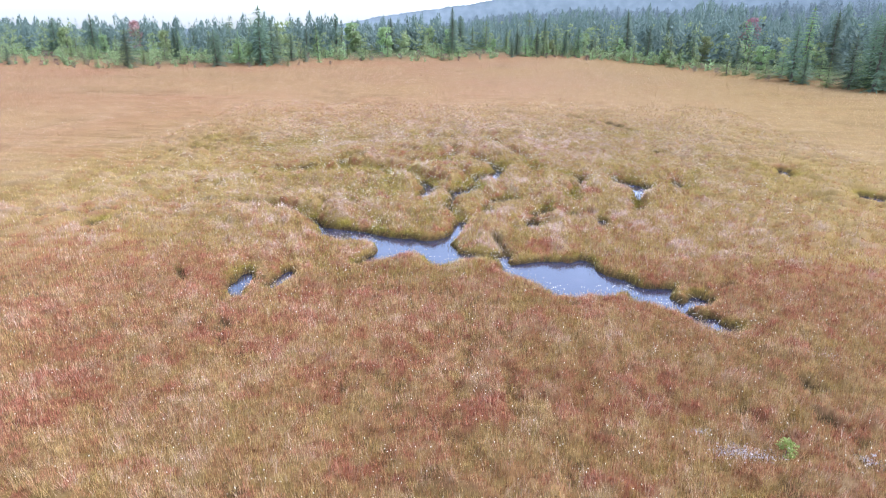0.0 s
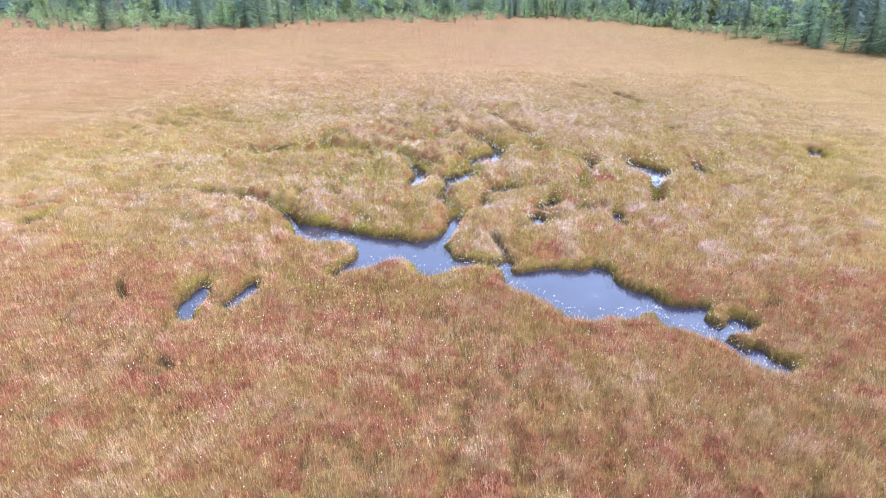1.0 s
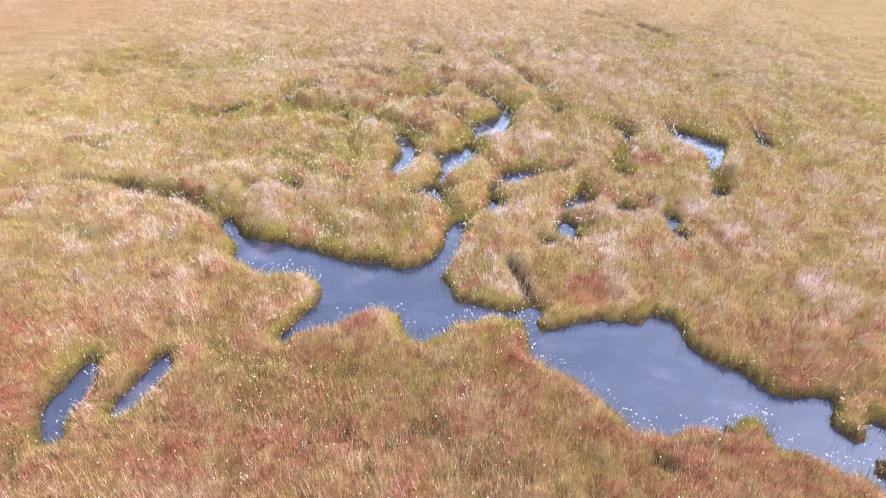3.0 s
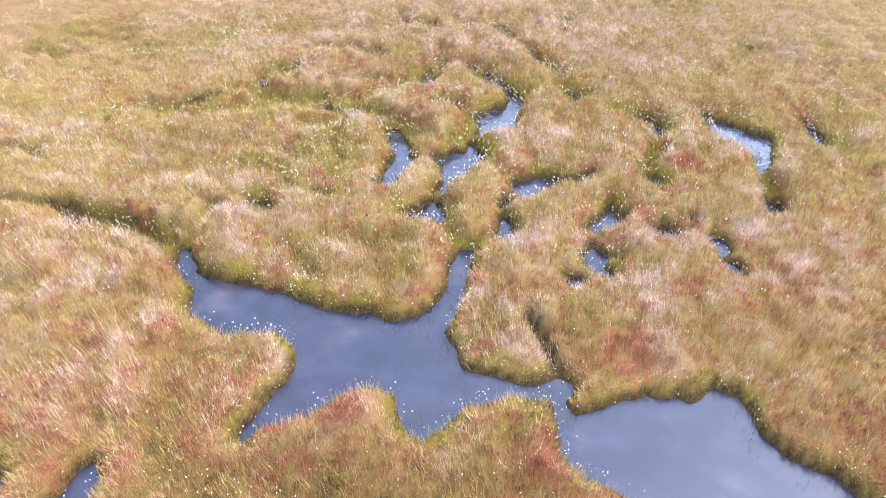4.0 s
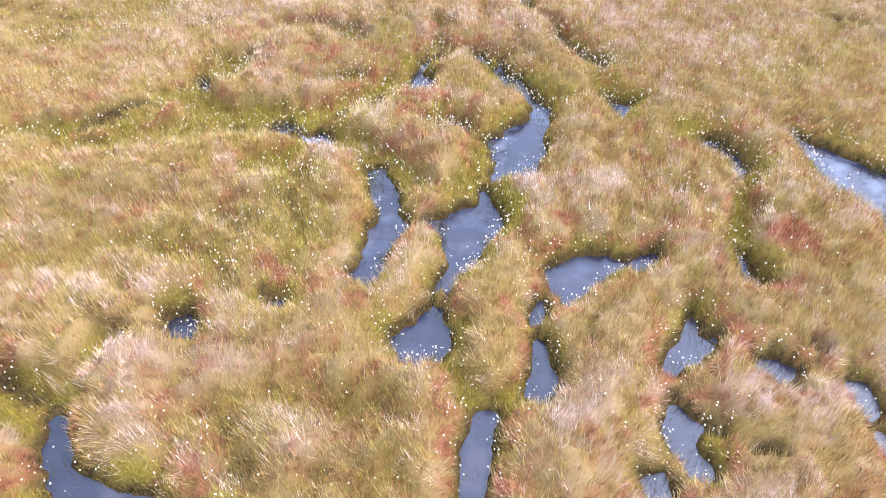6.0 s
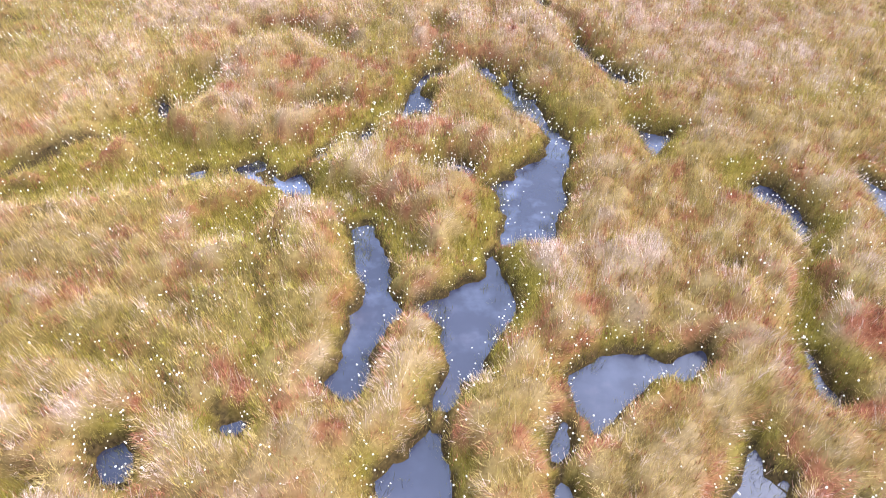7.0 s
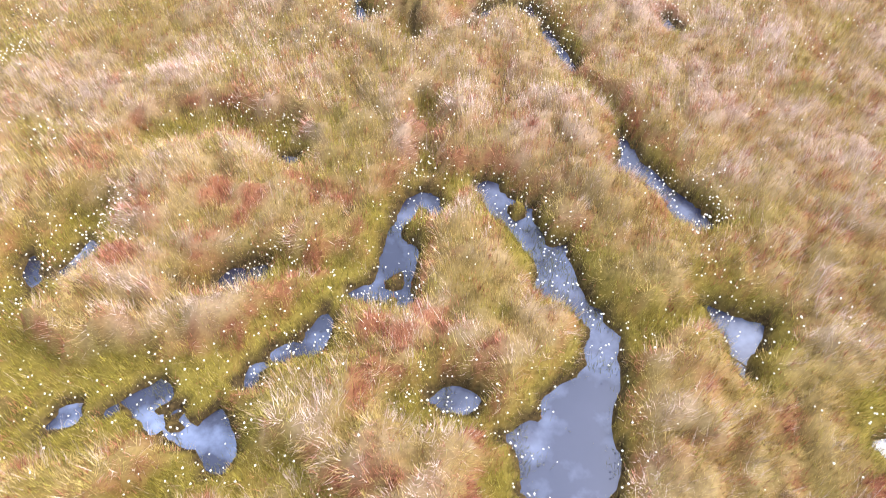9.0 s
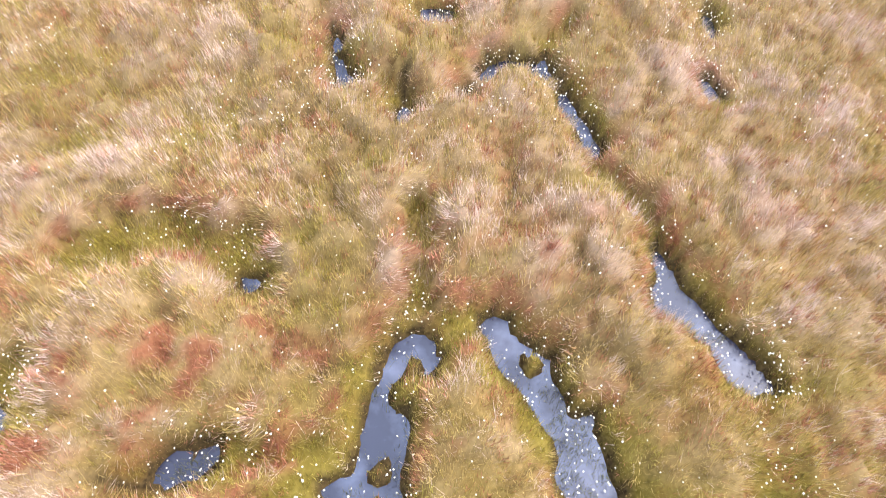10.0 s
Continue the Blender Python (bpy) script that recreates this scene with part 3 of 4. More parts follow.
def grass_material(name, spread, low, high):
    """Blades: each differs by up to spread, and tufts of them from low to high."""
    mat, n, l, b = material(name, 0.65, 0.25)
    g = n.new("ShaderNodeNewGeometry")
    mix = n.new("ShaderNodeMath")
    mix.operation, mix.use_clamp = "MULTIPLY_ADD", True
    mix.inputs[1].default_value = spread
    l.new(g.outputs["Random Per Island"], mix.inputs[0])
    tuft = n.new("ShaderNodeMapRange")
    tuft.inputs["From Min"].default_value, tuft.inputs["From Max"].default_value = 0.3, 0.7
    tuft.inputs["To Min"].default_value, tuft.inputs["To Max"].default_value = low, high
    l.new(noise_node(n, l, 12.0, 3.0), tuft.inputs["Value"])
    l.new(tuft.outputs[0], mix.inputs[2])
    l.new(plant_colour(n, l, mix.outputs[0]), b.inputs["Base Color"])
    return mat


def water_material():
    mat, n, l, b = material("dark_bog_water", 0.03, 0.8)
    b.inputs["IOR"].default_value = 1.42
    r = ramp(n, (0.3, (0.015, 0.016, 0.028)), (0.58, (0.024, 0.024, 0.038)), (0.75, (0.06, 0.047, 0.052)))
    l.new(noise_node(n, l, 1.3, 5.0), r.inputs["Fac"])
    # pale film on the smaller pools, with cloud reflections painted into its colour
    at = n.new("ShaderNodeAttribute")
    at.attribute_name = "film_sheen"
    sheen_mask = ramp(n, (0.46, (0.0, 0.0, 0.0)), (0.72, (1.0, 1.0, 1.0)))
    l.new(noise_node(n, l, 2.6, 6.0), sheen_mask.inputs["Fac"])
    both = n.new("ShaderNodeMath")
    both.operation = "MULTIPLY"
    l.new(sheen_mask.outputs["Color"], both.inputs[0])
    l.new(at.outputs["Fac"], both.inputs[1])
    pale = n.new("ShaderNodeRGB")
    pale.outputs[0].default_value = (0.19, 0.22, 0.29, 1)
    l.new(blend(n, l, both.outputs[0], r.outputs["Color"], pale.outputs[0]), b.inputs["Base Color"])
    bump(n, l, b, noise_node(n, l, 5.0, 2.0), 0.03, 0.02)
    return mat


def plain_material(name, low, high, scale, rough=0.8, per="noise"):
    mat, n, l, b = material(name, rough, 0.2)
    r = ramp(n, (0.25, low), (0.75, high))
    if per == "island":
        g = n.new("ShaderNodeNewGeometry")
        l.new(g.outputs["Random Per Island"], r.inputs["Fac"])
    else:
        l.new(noise_node(n, l, scale), r.inputs["Fac"])
    l.new(r.outputs["Color"], b.inputs["Base Color"])
    return mat


def foliage_material(name, low, high):
    """Needles or leaves: each spray varies, and each tree differs a little."""
    mat, n, l, b = material(name, 0.75, 0.2)
    g = n.new("ShaderNodeNewGeometry")
    r = ramp(n, (0.0, low), (1.0, high))
    l.new(g.outputs["Random Per Island"], r.inputs["Fac"])
    info = n.new("ShaderNodeObjectInfo")
    hsv = n.new("ShaderNodeHueSaturation")
    hue = n.new("ShaderNodeMapRange")
    hue.inputs["To Min"].default_value, hue.inputs["To Max"].default_value = 0.46, 0.52
    val = n.new("ShaderNodeMapRange")
    val.inputs["To Min"].default_value, val.inputs["To Max"].default_value = 0.7, 1.35
    l.new(info.outputs["Random"], hue.inputs["Value"])
    l.new(info.outputs["Random"], val.inputs["Value"])
    l.new(hue.outputs[0], hsv.inputs["Hue"])
    l.new(val.outputs[0], hsv.inputs["Value"])
    l.new(r.outputs["Color"], hsv.inputs["Color"])
    l.new(hsv.outputs["Color"], b.inputs["Base Color"])
    thin = n.new("ShaderNodeBsdfTranslucent")
    l.new(hsv.outputs["Color"], thin.inputs["Color"])
    both = n.new("ShaderNodeMixShader")
    both.inputs["Fac"].default_value = 0.45
    l.new(b.outputs[0], both.inputs[1])
    l.new(thin.outputs[0], both.inputs[2])
    l.new(both.outputs[0], n["Material Output"].inputs["Surface"])
    return mat


GROUND, WATERY = ground_material(), water_material()
GRASS = grass_material("sedge_blades", 0.58, 0.0, 0.74)
SWARD = grass_material("far_sedge", 0.25, 0.3, 0.6)
TUFT = plain_material("cotton_tufts", (0.74, 0.65, 0.46), (0.86, 0.79, 0.63), 40.0, 0.9)
BARK = plain_material("grey_bark", (0.09, 0.075, 0.06), (0.2, 0.17, 0.14), 9.0)
SPRUCE = foliage_material("spruce_needles", (0.085, 0.126, 0.075), (0.165, 0.215, 0.122))
PINE = foliage_material("young_green_needles", (0.14, 0.2, 0.07), (0.25, 0.325, 0.125))
LEAF = foliage_material("shrub_leaves", (0.18, 0.235, 0.095), (0.32, 0.385, 0.175))
# red leaves lightened towards pink: haze put into their colour
AUTUMN = foliage_material("red_autumn_leaves", (0.34, 0.19, 0.16), (0.46, 0.29, 0.24))
HEATH = foliage_material("brown_heath_leaves", (0.15, 0.105, 0.075), (0.25, 0.18, 0.13))
# paler and bluer with distance: haze mixed into these woods' base colours
HAZED_WOOD = foliage_material("distant_wood", (0.115, 0.155, 0.122), (0.18, 0.228, 0.175))
HAZED_HILL = foliage_material("hill_wood", (0.155, 0.188, 0.19), (0.215, 0.25, 0.243))
SPROUT = foliage_material("fresh_green_leaves", (0.19, 0.235, 0.06), (0.36, 0.39, 0.13))


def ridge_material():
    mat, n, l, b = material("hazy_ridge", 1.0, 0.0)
    # distance haze is painted into the blue-grey base colour
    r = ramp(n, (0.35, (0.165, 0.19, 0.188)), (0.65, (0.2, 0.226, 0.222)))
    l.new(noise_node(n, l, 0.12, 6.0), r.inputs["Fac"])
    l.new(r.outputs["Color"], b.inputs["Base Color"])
    # added faint glow, standing in for haze in front of the ridge
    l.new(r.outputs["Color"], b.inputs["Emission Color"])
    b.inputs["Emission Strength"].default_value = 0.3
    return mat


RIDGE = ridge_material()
STEMS = plain_material("olive_stems", (0.06, 0.055, 0.012), (0.16, 0.14, 0.035), 20.0)
LICHEN = plain_material("grey_lichen", (0.26, 0.21, 0.18), (0.46, 0.39, 0.34), 30.0, 0.95)


# ---- meshes from arrays ----
def mesh_from(name, points, faces, mat, smooth=False):
    """faces: an array with one row of vertex numbers for each face, all of one length."""
    me = bpy.data.meshes.new(name)
    k = faces.shape[1]
    me.vertices.add(len(points))
    me.vertices.foreach_set("co", np.ascontiguousarray(points, np.float32).ravel())
    me.loops.add(faces.size)
    me.loops.foreach_set("vertex_index", np.ascontiguousarray(faces, np.int32).ravel())
    me.polygons.add(len(faces))
    me.polygons.foreach_set("loop_start", np.arange(0, faces.size, k, dtype=np.int32))
    me.polygons.foreach_set("use_smooth", np.full(len(faces), smooth))
    me.update(calc_edges=True)
    me.materials.append(mat)
    return me


def give(me, name, values):
    """A value (or three) for each vertex."""
    kind = "FLOAT_VECTOR" if values.ndim == 2 else "FLOAT"
    at = me.attributes.new(name, kind, "POINT")
    at.data.foreach_set("vector" if values.ndim == 2 else "value", np.ascontiguousarray(values, np.float32).ravel())


def part(name, me, parent, label=""):
    ob = new(name, me)
    ob.parent = parent
    return tagged(ob, label)


rng = np.random.default_rng(7)

# ---- the ground: one sheet to the horizon, finest where the camera flies ----
def lines(lo, hi, back, fore, grow_back, grow_fore, out):
    """Grid lines 0.08 m apart from lo to hi, 0.16 m out to back and fore, then ever wider."""
    at = list(np.arange(lo, hi, 0.08))
    at += list(np.arange(at[-1] + 0.16, fore, 0.16)) + list(np.arange(at[0] - 0.16, back, -0.16))
    for sign, end, grow in ((-1, min(at), grow_back), (1, max(at), grow_fore)):
        step = 0.16
        while abs(end) < out:
            step *= grow
            end += sign * step
            at.append(end)
    return np.array(sorted(at))


XS = lines(-6.5, 8.0, -12.0, 14.0, 1.1, 1.1, 1800)
YS = lines(-0.5, 24.5, -0.6, 42.0, 1.25, 1.085, 1800)
NX, NY = len(XS), len(YS)
GX, GY = np.meshgrid(XS, YS)
GX, GY = GX.ravel(), GY.ravel()
GH, GD, GF, GTOP, GHOL, GLAWN = heights(GX, GY)
GWET, GRED, GPALE = cover(GX, GY, GTOP, GD, GF, GHOL, GLAWN)
ii, jj = np.meshgrid(np.arange(NX - 1), np.arange(NY - 1))
k0 = (jj * NX + ii).ravel()
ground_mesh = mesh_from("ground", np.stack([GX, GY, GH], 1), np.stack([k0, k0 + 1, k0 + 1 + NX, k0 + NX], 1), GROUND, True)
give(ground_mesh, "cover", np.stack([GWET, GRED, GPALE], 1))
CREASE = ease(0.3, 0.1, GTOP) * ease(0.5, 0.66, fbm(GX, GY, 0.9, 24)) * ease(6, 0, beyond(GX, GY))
# peat at banks and cracks, plus painted shade at rims, under blades, in creases
give(ground_mesh, "peat_shade", np.clip(ease(0.09, 0.03, GD) + 0.6 * ease(0.12, 0.03, GF) + 0.46 + 0.14 * ease(9, 6, GY) + 0.06 * ease(10, 30, beyond(GX, GY)) + 0.3 * CREASE + 0.1 * GHOL, 0, 1))
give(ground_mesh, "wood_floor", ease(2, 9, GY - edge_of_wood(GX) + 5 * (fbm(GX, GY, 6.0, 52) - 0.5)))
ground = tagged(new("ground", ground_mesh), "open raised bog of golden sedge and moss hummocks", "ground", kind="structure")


def sample(x, y, *fields):
    """Fields of the ground at scattered places."""
    i = np.clip(np.searchsorted(XS, x) - 1, 0, NX - 2)
    j = np.clip(np.searchsorted(YS, y) - 1, 0, NY - 2)
    a = np.clip((x - XS[i]) / (XS[i + 1] - XS[i]), 0, 1)
    b = np.clip((y - YS[j]) / (YS[j + 1] - YS[j]), 0, 1)
    k = j * NX + i
    return [(q[k] * (1 - a) + q[k + 1] * a) * (1 - b) + (q[k + NX] * (1 - a) + q[k + NX + 1] * a) * b for q in fields]


# ---- open water, pool by pool ----
def water_sheet(outlines, others):
    allpts = np.concatenate(outlines)
    s = 0.06
    lo, hi = np.floor((allpts.min(0) - 0.3) / s) * s, allpts.max(0) + 0.3
    nx, ny = int((hi[0] - lo[0]) / s) + 2, int((hi[1] - lo[1]) / s) + 2
    gx, gy = np.meshgrid(lo[0] + s * np.arange(nx), lo[1] + s * np.arange(ny))
    gx, gy = gx.ravel(), gy.ravel()
    d = pool_distance(gx, gy, outlines)
    i, j = np.meshgrid(np.arange(nx - 1), np.arange(ny - 1))
    k = (j * nx + i).ravel()
    quad = np.stack([k, k + 1, k + 1 + nx, k + nx], 1)
    quad = quad[(d[quad] < 0.18).all(1)]
    # each place belongs to the nearest pool
    mx, my = gx[quad].mean(1), gy[quad].mean(1)
    mine = pool_distance(mx, my, outlines)
    for other in others:
        theirs = pool_distance(mx, my, other)
        quad, mx, my, mine = (q[theirs > mine] for q in (quad, mx, my, mine))
    used, flat = np.unique(quad, return_inverse=True)
    pts = np.stack([gx[used], gy[used], np.full(len(used), WATER)], 1)
    me = mesh_from("water", pts, flat.reshape(-1, 4), WATERY)
    give(me, "film_sheen", 0.05 + 0.35 * ease(12.5, 16, pts[:, 1]) + 0.6 * ease(-0.6, -2.0, pts[:, 0]) * ease(14, 16, pts[:, 1]))
    size = np.ptp(allpts, axis=0).max()
    word = "broad dark bog pool" if size > 3 else "small dark bog pool" if size > 0.8 else "tiny dark water hole"
    return tagged(new("water", me), word + " with still water reflecting the pale sky", "bog pool", "pools of the bog", "structure")


for outlines in POOLS:
    water_sheet(outlines, [o for o in POOLS if o is not outlines])


# ---- sedge: tufts of single blades, upright or combed over the hummocks ----
def even(v):
    """Turns a soft noise into one spread evenly from 0 to 1."""
    return np.clip((v - 0.5) / 0.46 + 0.5, 0, 1)


def blades(x, y, length, width, tilt_lo, tilt_hi, seed, pure, dry):
    r = np.random.default_rng(seed)
    h, d, f, wet, red, pale, crease, m = sample(x, y, GH, GD, GF, GWET, GRED, GPALE, CREASE, GLAWN)
    keep = (d > 0.0) & (r.random(len(x)) > 0.6 * ease(0.07, 0.02, d) + 0.9 * ease(0.13, 0.05, f) + 0.45 * crease)
    x, y, h, d, m, wet, red, pale, length, width = (q[keep] for q in (x, y, h, d, m, wet, red, pale, length, width))
    n = len(x)
    hx, = sample(x + 0.07, y, GH)
    hy, = sample(x, y + 0.07, GH)
    # each species grows in clumps, and strays in between
    mixed = np.stack([wet * (1 - 0.5 * dry), red * (1 - 0.8 * dry), np.clip(pale + 0.32 * dry, 0, 1)], 1)
    picked = np.empty((n, 3))
    for k, size in enumerate((0.12, 0.1, 0.16)):
        clump = even(fbm(x, y, size, 300 + k, 2))
        chance = np.where(r.random(n) < 0.6, clump, r.random(n))
        picked[:, k] = chance < mixed[:, k]
    share = (pure * (1 - 0.5 * ease(9, 6, y)))[:, None]
    mixed = (1 - share) * mixed + share * picked
    # straw lies combed, green and gold stand; at the water's edge all hang over
    comb = 2 * np.pi * 1.3 * fbm(x, y, 0.9, 71, 2)
    free = r.uniform(0, 6.283, n)
    lying = 0.25 + 0.4 * picked[:, 2]
    rim = np.minimum(d, m)
    edge = ease(0.02, 0.08, rim) * ease(0.34, 0.2, rim) * (1 - picked[:, 0]) * r.uniform(0.2, 1.0, n)
    gx = lying * np.cos(comb) + 0.8 * np.cos(free) - (0.5 + 1.8 * edge) * (hx - h) / 0.07
    gy = lying * np.sin(comb) + 0.8 * np.sin(free) - (0.5 + 1.8 * edge) * (hy - h) / 0.07
    g = np.hypot(gx, gy) + 1e-6
    gx, gy = gx / g, gy / g
    tilt = np.radians(r.uniform(tilt_lo, tilt_hi, n) * (1 - 0.12 * picked[:, 2]) * (1 - 0.5 * edge))
    length = length * r.uniform(0.5, 1.3, n) * (0.58 + 0.42 * ease(0.0, 0.3, d)) * (1 - 0.25 * picked[:, 1])
    width = width * r.uniform(0.6, 1.4, n) * (1 + 0.5 * picked[:, 1])
    run, up = length * np.cos(tilt), length * np.sin(tilt)
    base = np.stack([x, y, np.maximum(h, WATER) - 0.01], 1)
    side = np.stack([-gy, gx, np.zeros(n)], 1) * width[:, None]
    tip = base + np.stack([gx * run, gy * run, up], 1)
    pts = np.stack([base - side, base + side, tip], 1)
    return pts.reshape(-1, 3), np.repeat(mixed, 3, axis=0)


def sedge(name, x, y, length, width, lo, hi, seed, label, pure=0.85, mat=GRASS, dry=0.0):
    pts, mixed = blades(x, y, length, width, lo, hi, seed, pure, dry)
    me = mesh_from(name, pts, np.arange(len(pts)).reshape(-1, 3), mat)
    give(me, "cover", mixed)
    return tagged(new(name, me), label, "sedge", kind="stuff")


def scatter(tufts, each, x0, x1, y0, y1, spread, r):
    """Tufts of so many blades each, thinned out far from the flight line."""
    x, y = r.uniform(x0, x1, tufts), r.uniform(y0, y1, tufts)
    keep = r.random(tufts) > np.maximum(0.92 * ease(3.5, 13, np.abs(x - 0.7)), 0.9 * ease(20, 34, y))
    x, y = (np.repeat(q[keep], each) for q in (x, y))
    return x + r.normal(0, spread, len(x)), y + r.normal(0, spread, len(y))


r1 = np.random.default_rng(1)
nx_, ny_ = scatter(310000, 9, -14, 16, -0.5, 36, 0.03, r1)
sedge("sedge_grass", nx_, ny_, np.full(len(nx_), 0.15), np.full(len(nx_), 0.0025), 62, 88, 2,
      "golden autumn sedge in tufts over the moss hummocks of the bog")
sx_, sy_ = scatter(430000, 1, -14, 16, -0.5, 36, 0.02, r1)
sedge("sedge_stalks", sx_, sy_, np.full(len(sx_), 0.22), np.full(len(sx_), 0.0017), 60, 88, 4,
      "thin upright straw-coloured sedge stalks", dry=1.0)
# sedge standing in the shallows, in clumps
wx_, wy_ = r1.uniform(-7, 9, 1800000), r1.uniform(3, 26, 1800000)
wd_, = sample(wx_, wy_, GD)
clump_ = ease(0.6, 0.7, fbm(wx_, wy_, 0.33, 33)) * ease(-0.4, -0.08, wd_) * (0.25 + 0.9 * ease(12.5, 15, wy_)) + 0.35 * ease(-0.12, -0.01, wd_) * ease(0.42, 0.6, fbm(wx_, wy_, 0.3, 32))
keep_ = (wd_ < 0.0) & (r1.random(len(wx_)) < 0.8 * clump_)


def shallows(x, y, seed):
    r = np.random.default_rng(seed)
    n = len(x)
    a, tilt, long = r.uniform(0, 6.28, n), np.radians(r.uniform(40, 86, n)), r.uniform(0.03, 0.11, n)
    foot = np.stack([x, y, np.full(n, WATER - 0.02)], 1)
    side = np.stack([-np.sin(a), np.cos(a), np.zeros(n)], 1) * 0.0026
    tip = foot + np.stack([np.cos(a) * np.cos(tilt), np.sin(a) * np.cos(tilt), np.sin(tilt)], 1) * long[:, None]
    pts = np.stack([foot - side, foot + side, tip], 1).reshape(-1, 3)
    me = mesh_from("water_sedge", pts, np.arange(len(pts)).reshape(-1, 3), STEMS)
    return tagged(new("water_sedge", me), "dark olive sedge standing in the pool shallows", "sedge", kind="stuff")


shallows(wx_[keep_], wy_[keep_], 12)
# farther out the tussocks are drawn coarser
q = r1.random(350000)
away_ = 17 * (95 / 17) ** q
turn_ = r1.uniform(-0.82, 0.82, len(q))
fx_, fy_ = away_ * np.sin(turn_), away_ * np.cos(turn_) - 2
keep_ = (r1.random(len(q)) < np.maximum(ease(4, 11, np.abs(fx_ - 0.7)), ease(20, 30, fy_))) & (fy_ < edge_of_wood(fx_) + 14) & (fy_ > 2)
fx_, fy_ = fx_[keep_], fy_[keep_]
size_ = np.clip(np.hypot(fx_, fy_ + 6) / 22, 1, 3.2)
sedge("sedge_grass", fx_, fy_, 0.13 * size_ ** 0.4, 0.003 * size_, 15, 60, 3, "orange-tan autumn sedge stretching to the wood's edge", 0.35, SWARD)


# ---- cotton grass ----
def cotton(x, y, size, seed, label):
    r = np.random.default_rng(seed)
    h, d = sample(x, y, GH, GD)
    n = len(x)
    z = np.maximum(h, WATER) + r.uniform(0.13, 0.27, n)
    lean = r.normal(0, 0.04, (n, 2))
    ring = np.array([(math.cos(a), math.sin(a), 0.0) for a in np.arange(4) * math.pi / 2])
    shape = np.concatenate([[(0, 0, -1.3)], ring, [(0, 0, 1.5)]])
    face = [(0, 1 + (k + 1) % 4, 1 + k) for k in range(4)] + [(5, 1 + k, 1 + (k + 1) % 4) for k in range(4)]
    s = size * r.uniform(0.6, 1.25, n)
    head = np.stack([x + lean[:, 0], y + lean[:, 1], z], 1)
    pts = head[:, None, :] + shape[None] * (s[:, None, None] * r.uniform(0.8, 1.25, (n, 6, 1)))
    faces = np.array(face)[None] + (6 * np.arange(n))[:, None, None]
    me = mesh_from("cotton_grass", pts.reshape(-1, 3), faces.reshape(-1, 3), TUFT, True)
    tagged(new("cotton_grass", me), label, "cotton grass", kind="stuff")
    # thin stems
    foot = np.stack([x, y, np.maximum(h, WATER - 0.02)], 1)
    w = np.tile([[0.0015, 0.0, 0.0]], (n, 1))
    stem = np.stack([foot - w, foot + w, head], 1).reshape(-1, 3)
    me = mesh_from("cotton_grass_stems", stem, np.arange(len(stem)).reshape(-1, 3), STEMS)
    tagged(new("cotton_grass_stems", me), "thin green stems of cotton grass", "cotton grass stems", kind="stuff")


def cotton_places(n, x0, x1, y0, y1, seed):
    r = np.random.default_rng(seed)
    x, y = r.uniform(x0, x1, n), r.uniform(y0, y1, n)
    d, f, wet = sample(x, y, GD, GF, GWET)
    patch = ease(0.4, 0.75, fbm(x, y, 1.1, 91)) * ease(0.3, 0.7, fbm(x, y, 0.35, 92))
    want = 0.018 + 0.16 * patch + (0.13 + 1.0 * patch) * ease(0.25, 0.75, wet) + (0.15 + 1.2 * patch) * ease(0.3, 0.02, d)
    want = np.where(d < 0, 0.5 * ease(-0.1, 0.0, d) + 0.5 * ease(0.58, 0.72, fbm(x, y, 0.33, 33)) * ease(14, 16.5, y), want)
    want = want * (0.8 + 0.45 * ease(13, 16, y)) + 0.03 * ease(8, 4, y)
    keep = r.random(n) < want
    return x[keep], y[keep]


cx_, cy_ = cotton_places(90000, -9, 11, -0.5, 26, 5)
cotton(cx_, cy_, 0.0074 + 0.0026 * ease(8, 13, cy_), 6, "white cotton-grass heads scattered over the wet sedge")
q = r1.random(26000)
away_ = 18 * (60 / 18) ** q
turn_ = r1.uniform(-0.85, 0.85, len(q))
fx_, fy_ = away_ * np.sin(turn_), away_ * np.cos(turn_) - 2
clump_ = ease(0.52, 0.7, fbm(fx_, fy_, 2.2, 93)) * ease(0.4, 0.7, fbm(fx_, fy_, 0.8, 94))
keep_ = ((np.abs(fx_) > 9) | (fy_ > 25)) & (r1.random(len(q)) < 0.015 + 0.55 * clump_ * ease(45, 25, fy_)) & (fy_ > 2) & (fy_ < edge_of_wood(fx_))
cotton(fx_[keep_], fy_[keep_], 0.0115, 7, "far cotton-grass heads speckling the tan sedge")


# ---- trees of the wood's edge ----
def tapered(points, radii, sides=6):
    """A round, tapering stem along points."""
    pts, faces = [], []
    for p, r in zip(points, radii):
        for k in range(sides):
            a = 2 * math.pi * k / sides
            pts.append((p[0] + r * math.cos(a), p[1] + r * math.sin(a), p[2]))
    for s in range(len(points) - 1):
        for k in range(sides):
            a, b = s * sides + k, s * sides + (k + 1) % sides
            faces.append((a, b, b + sides, a + sides))
    return np.array(pts), np.array(faces)


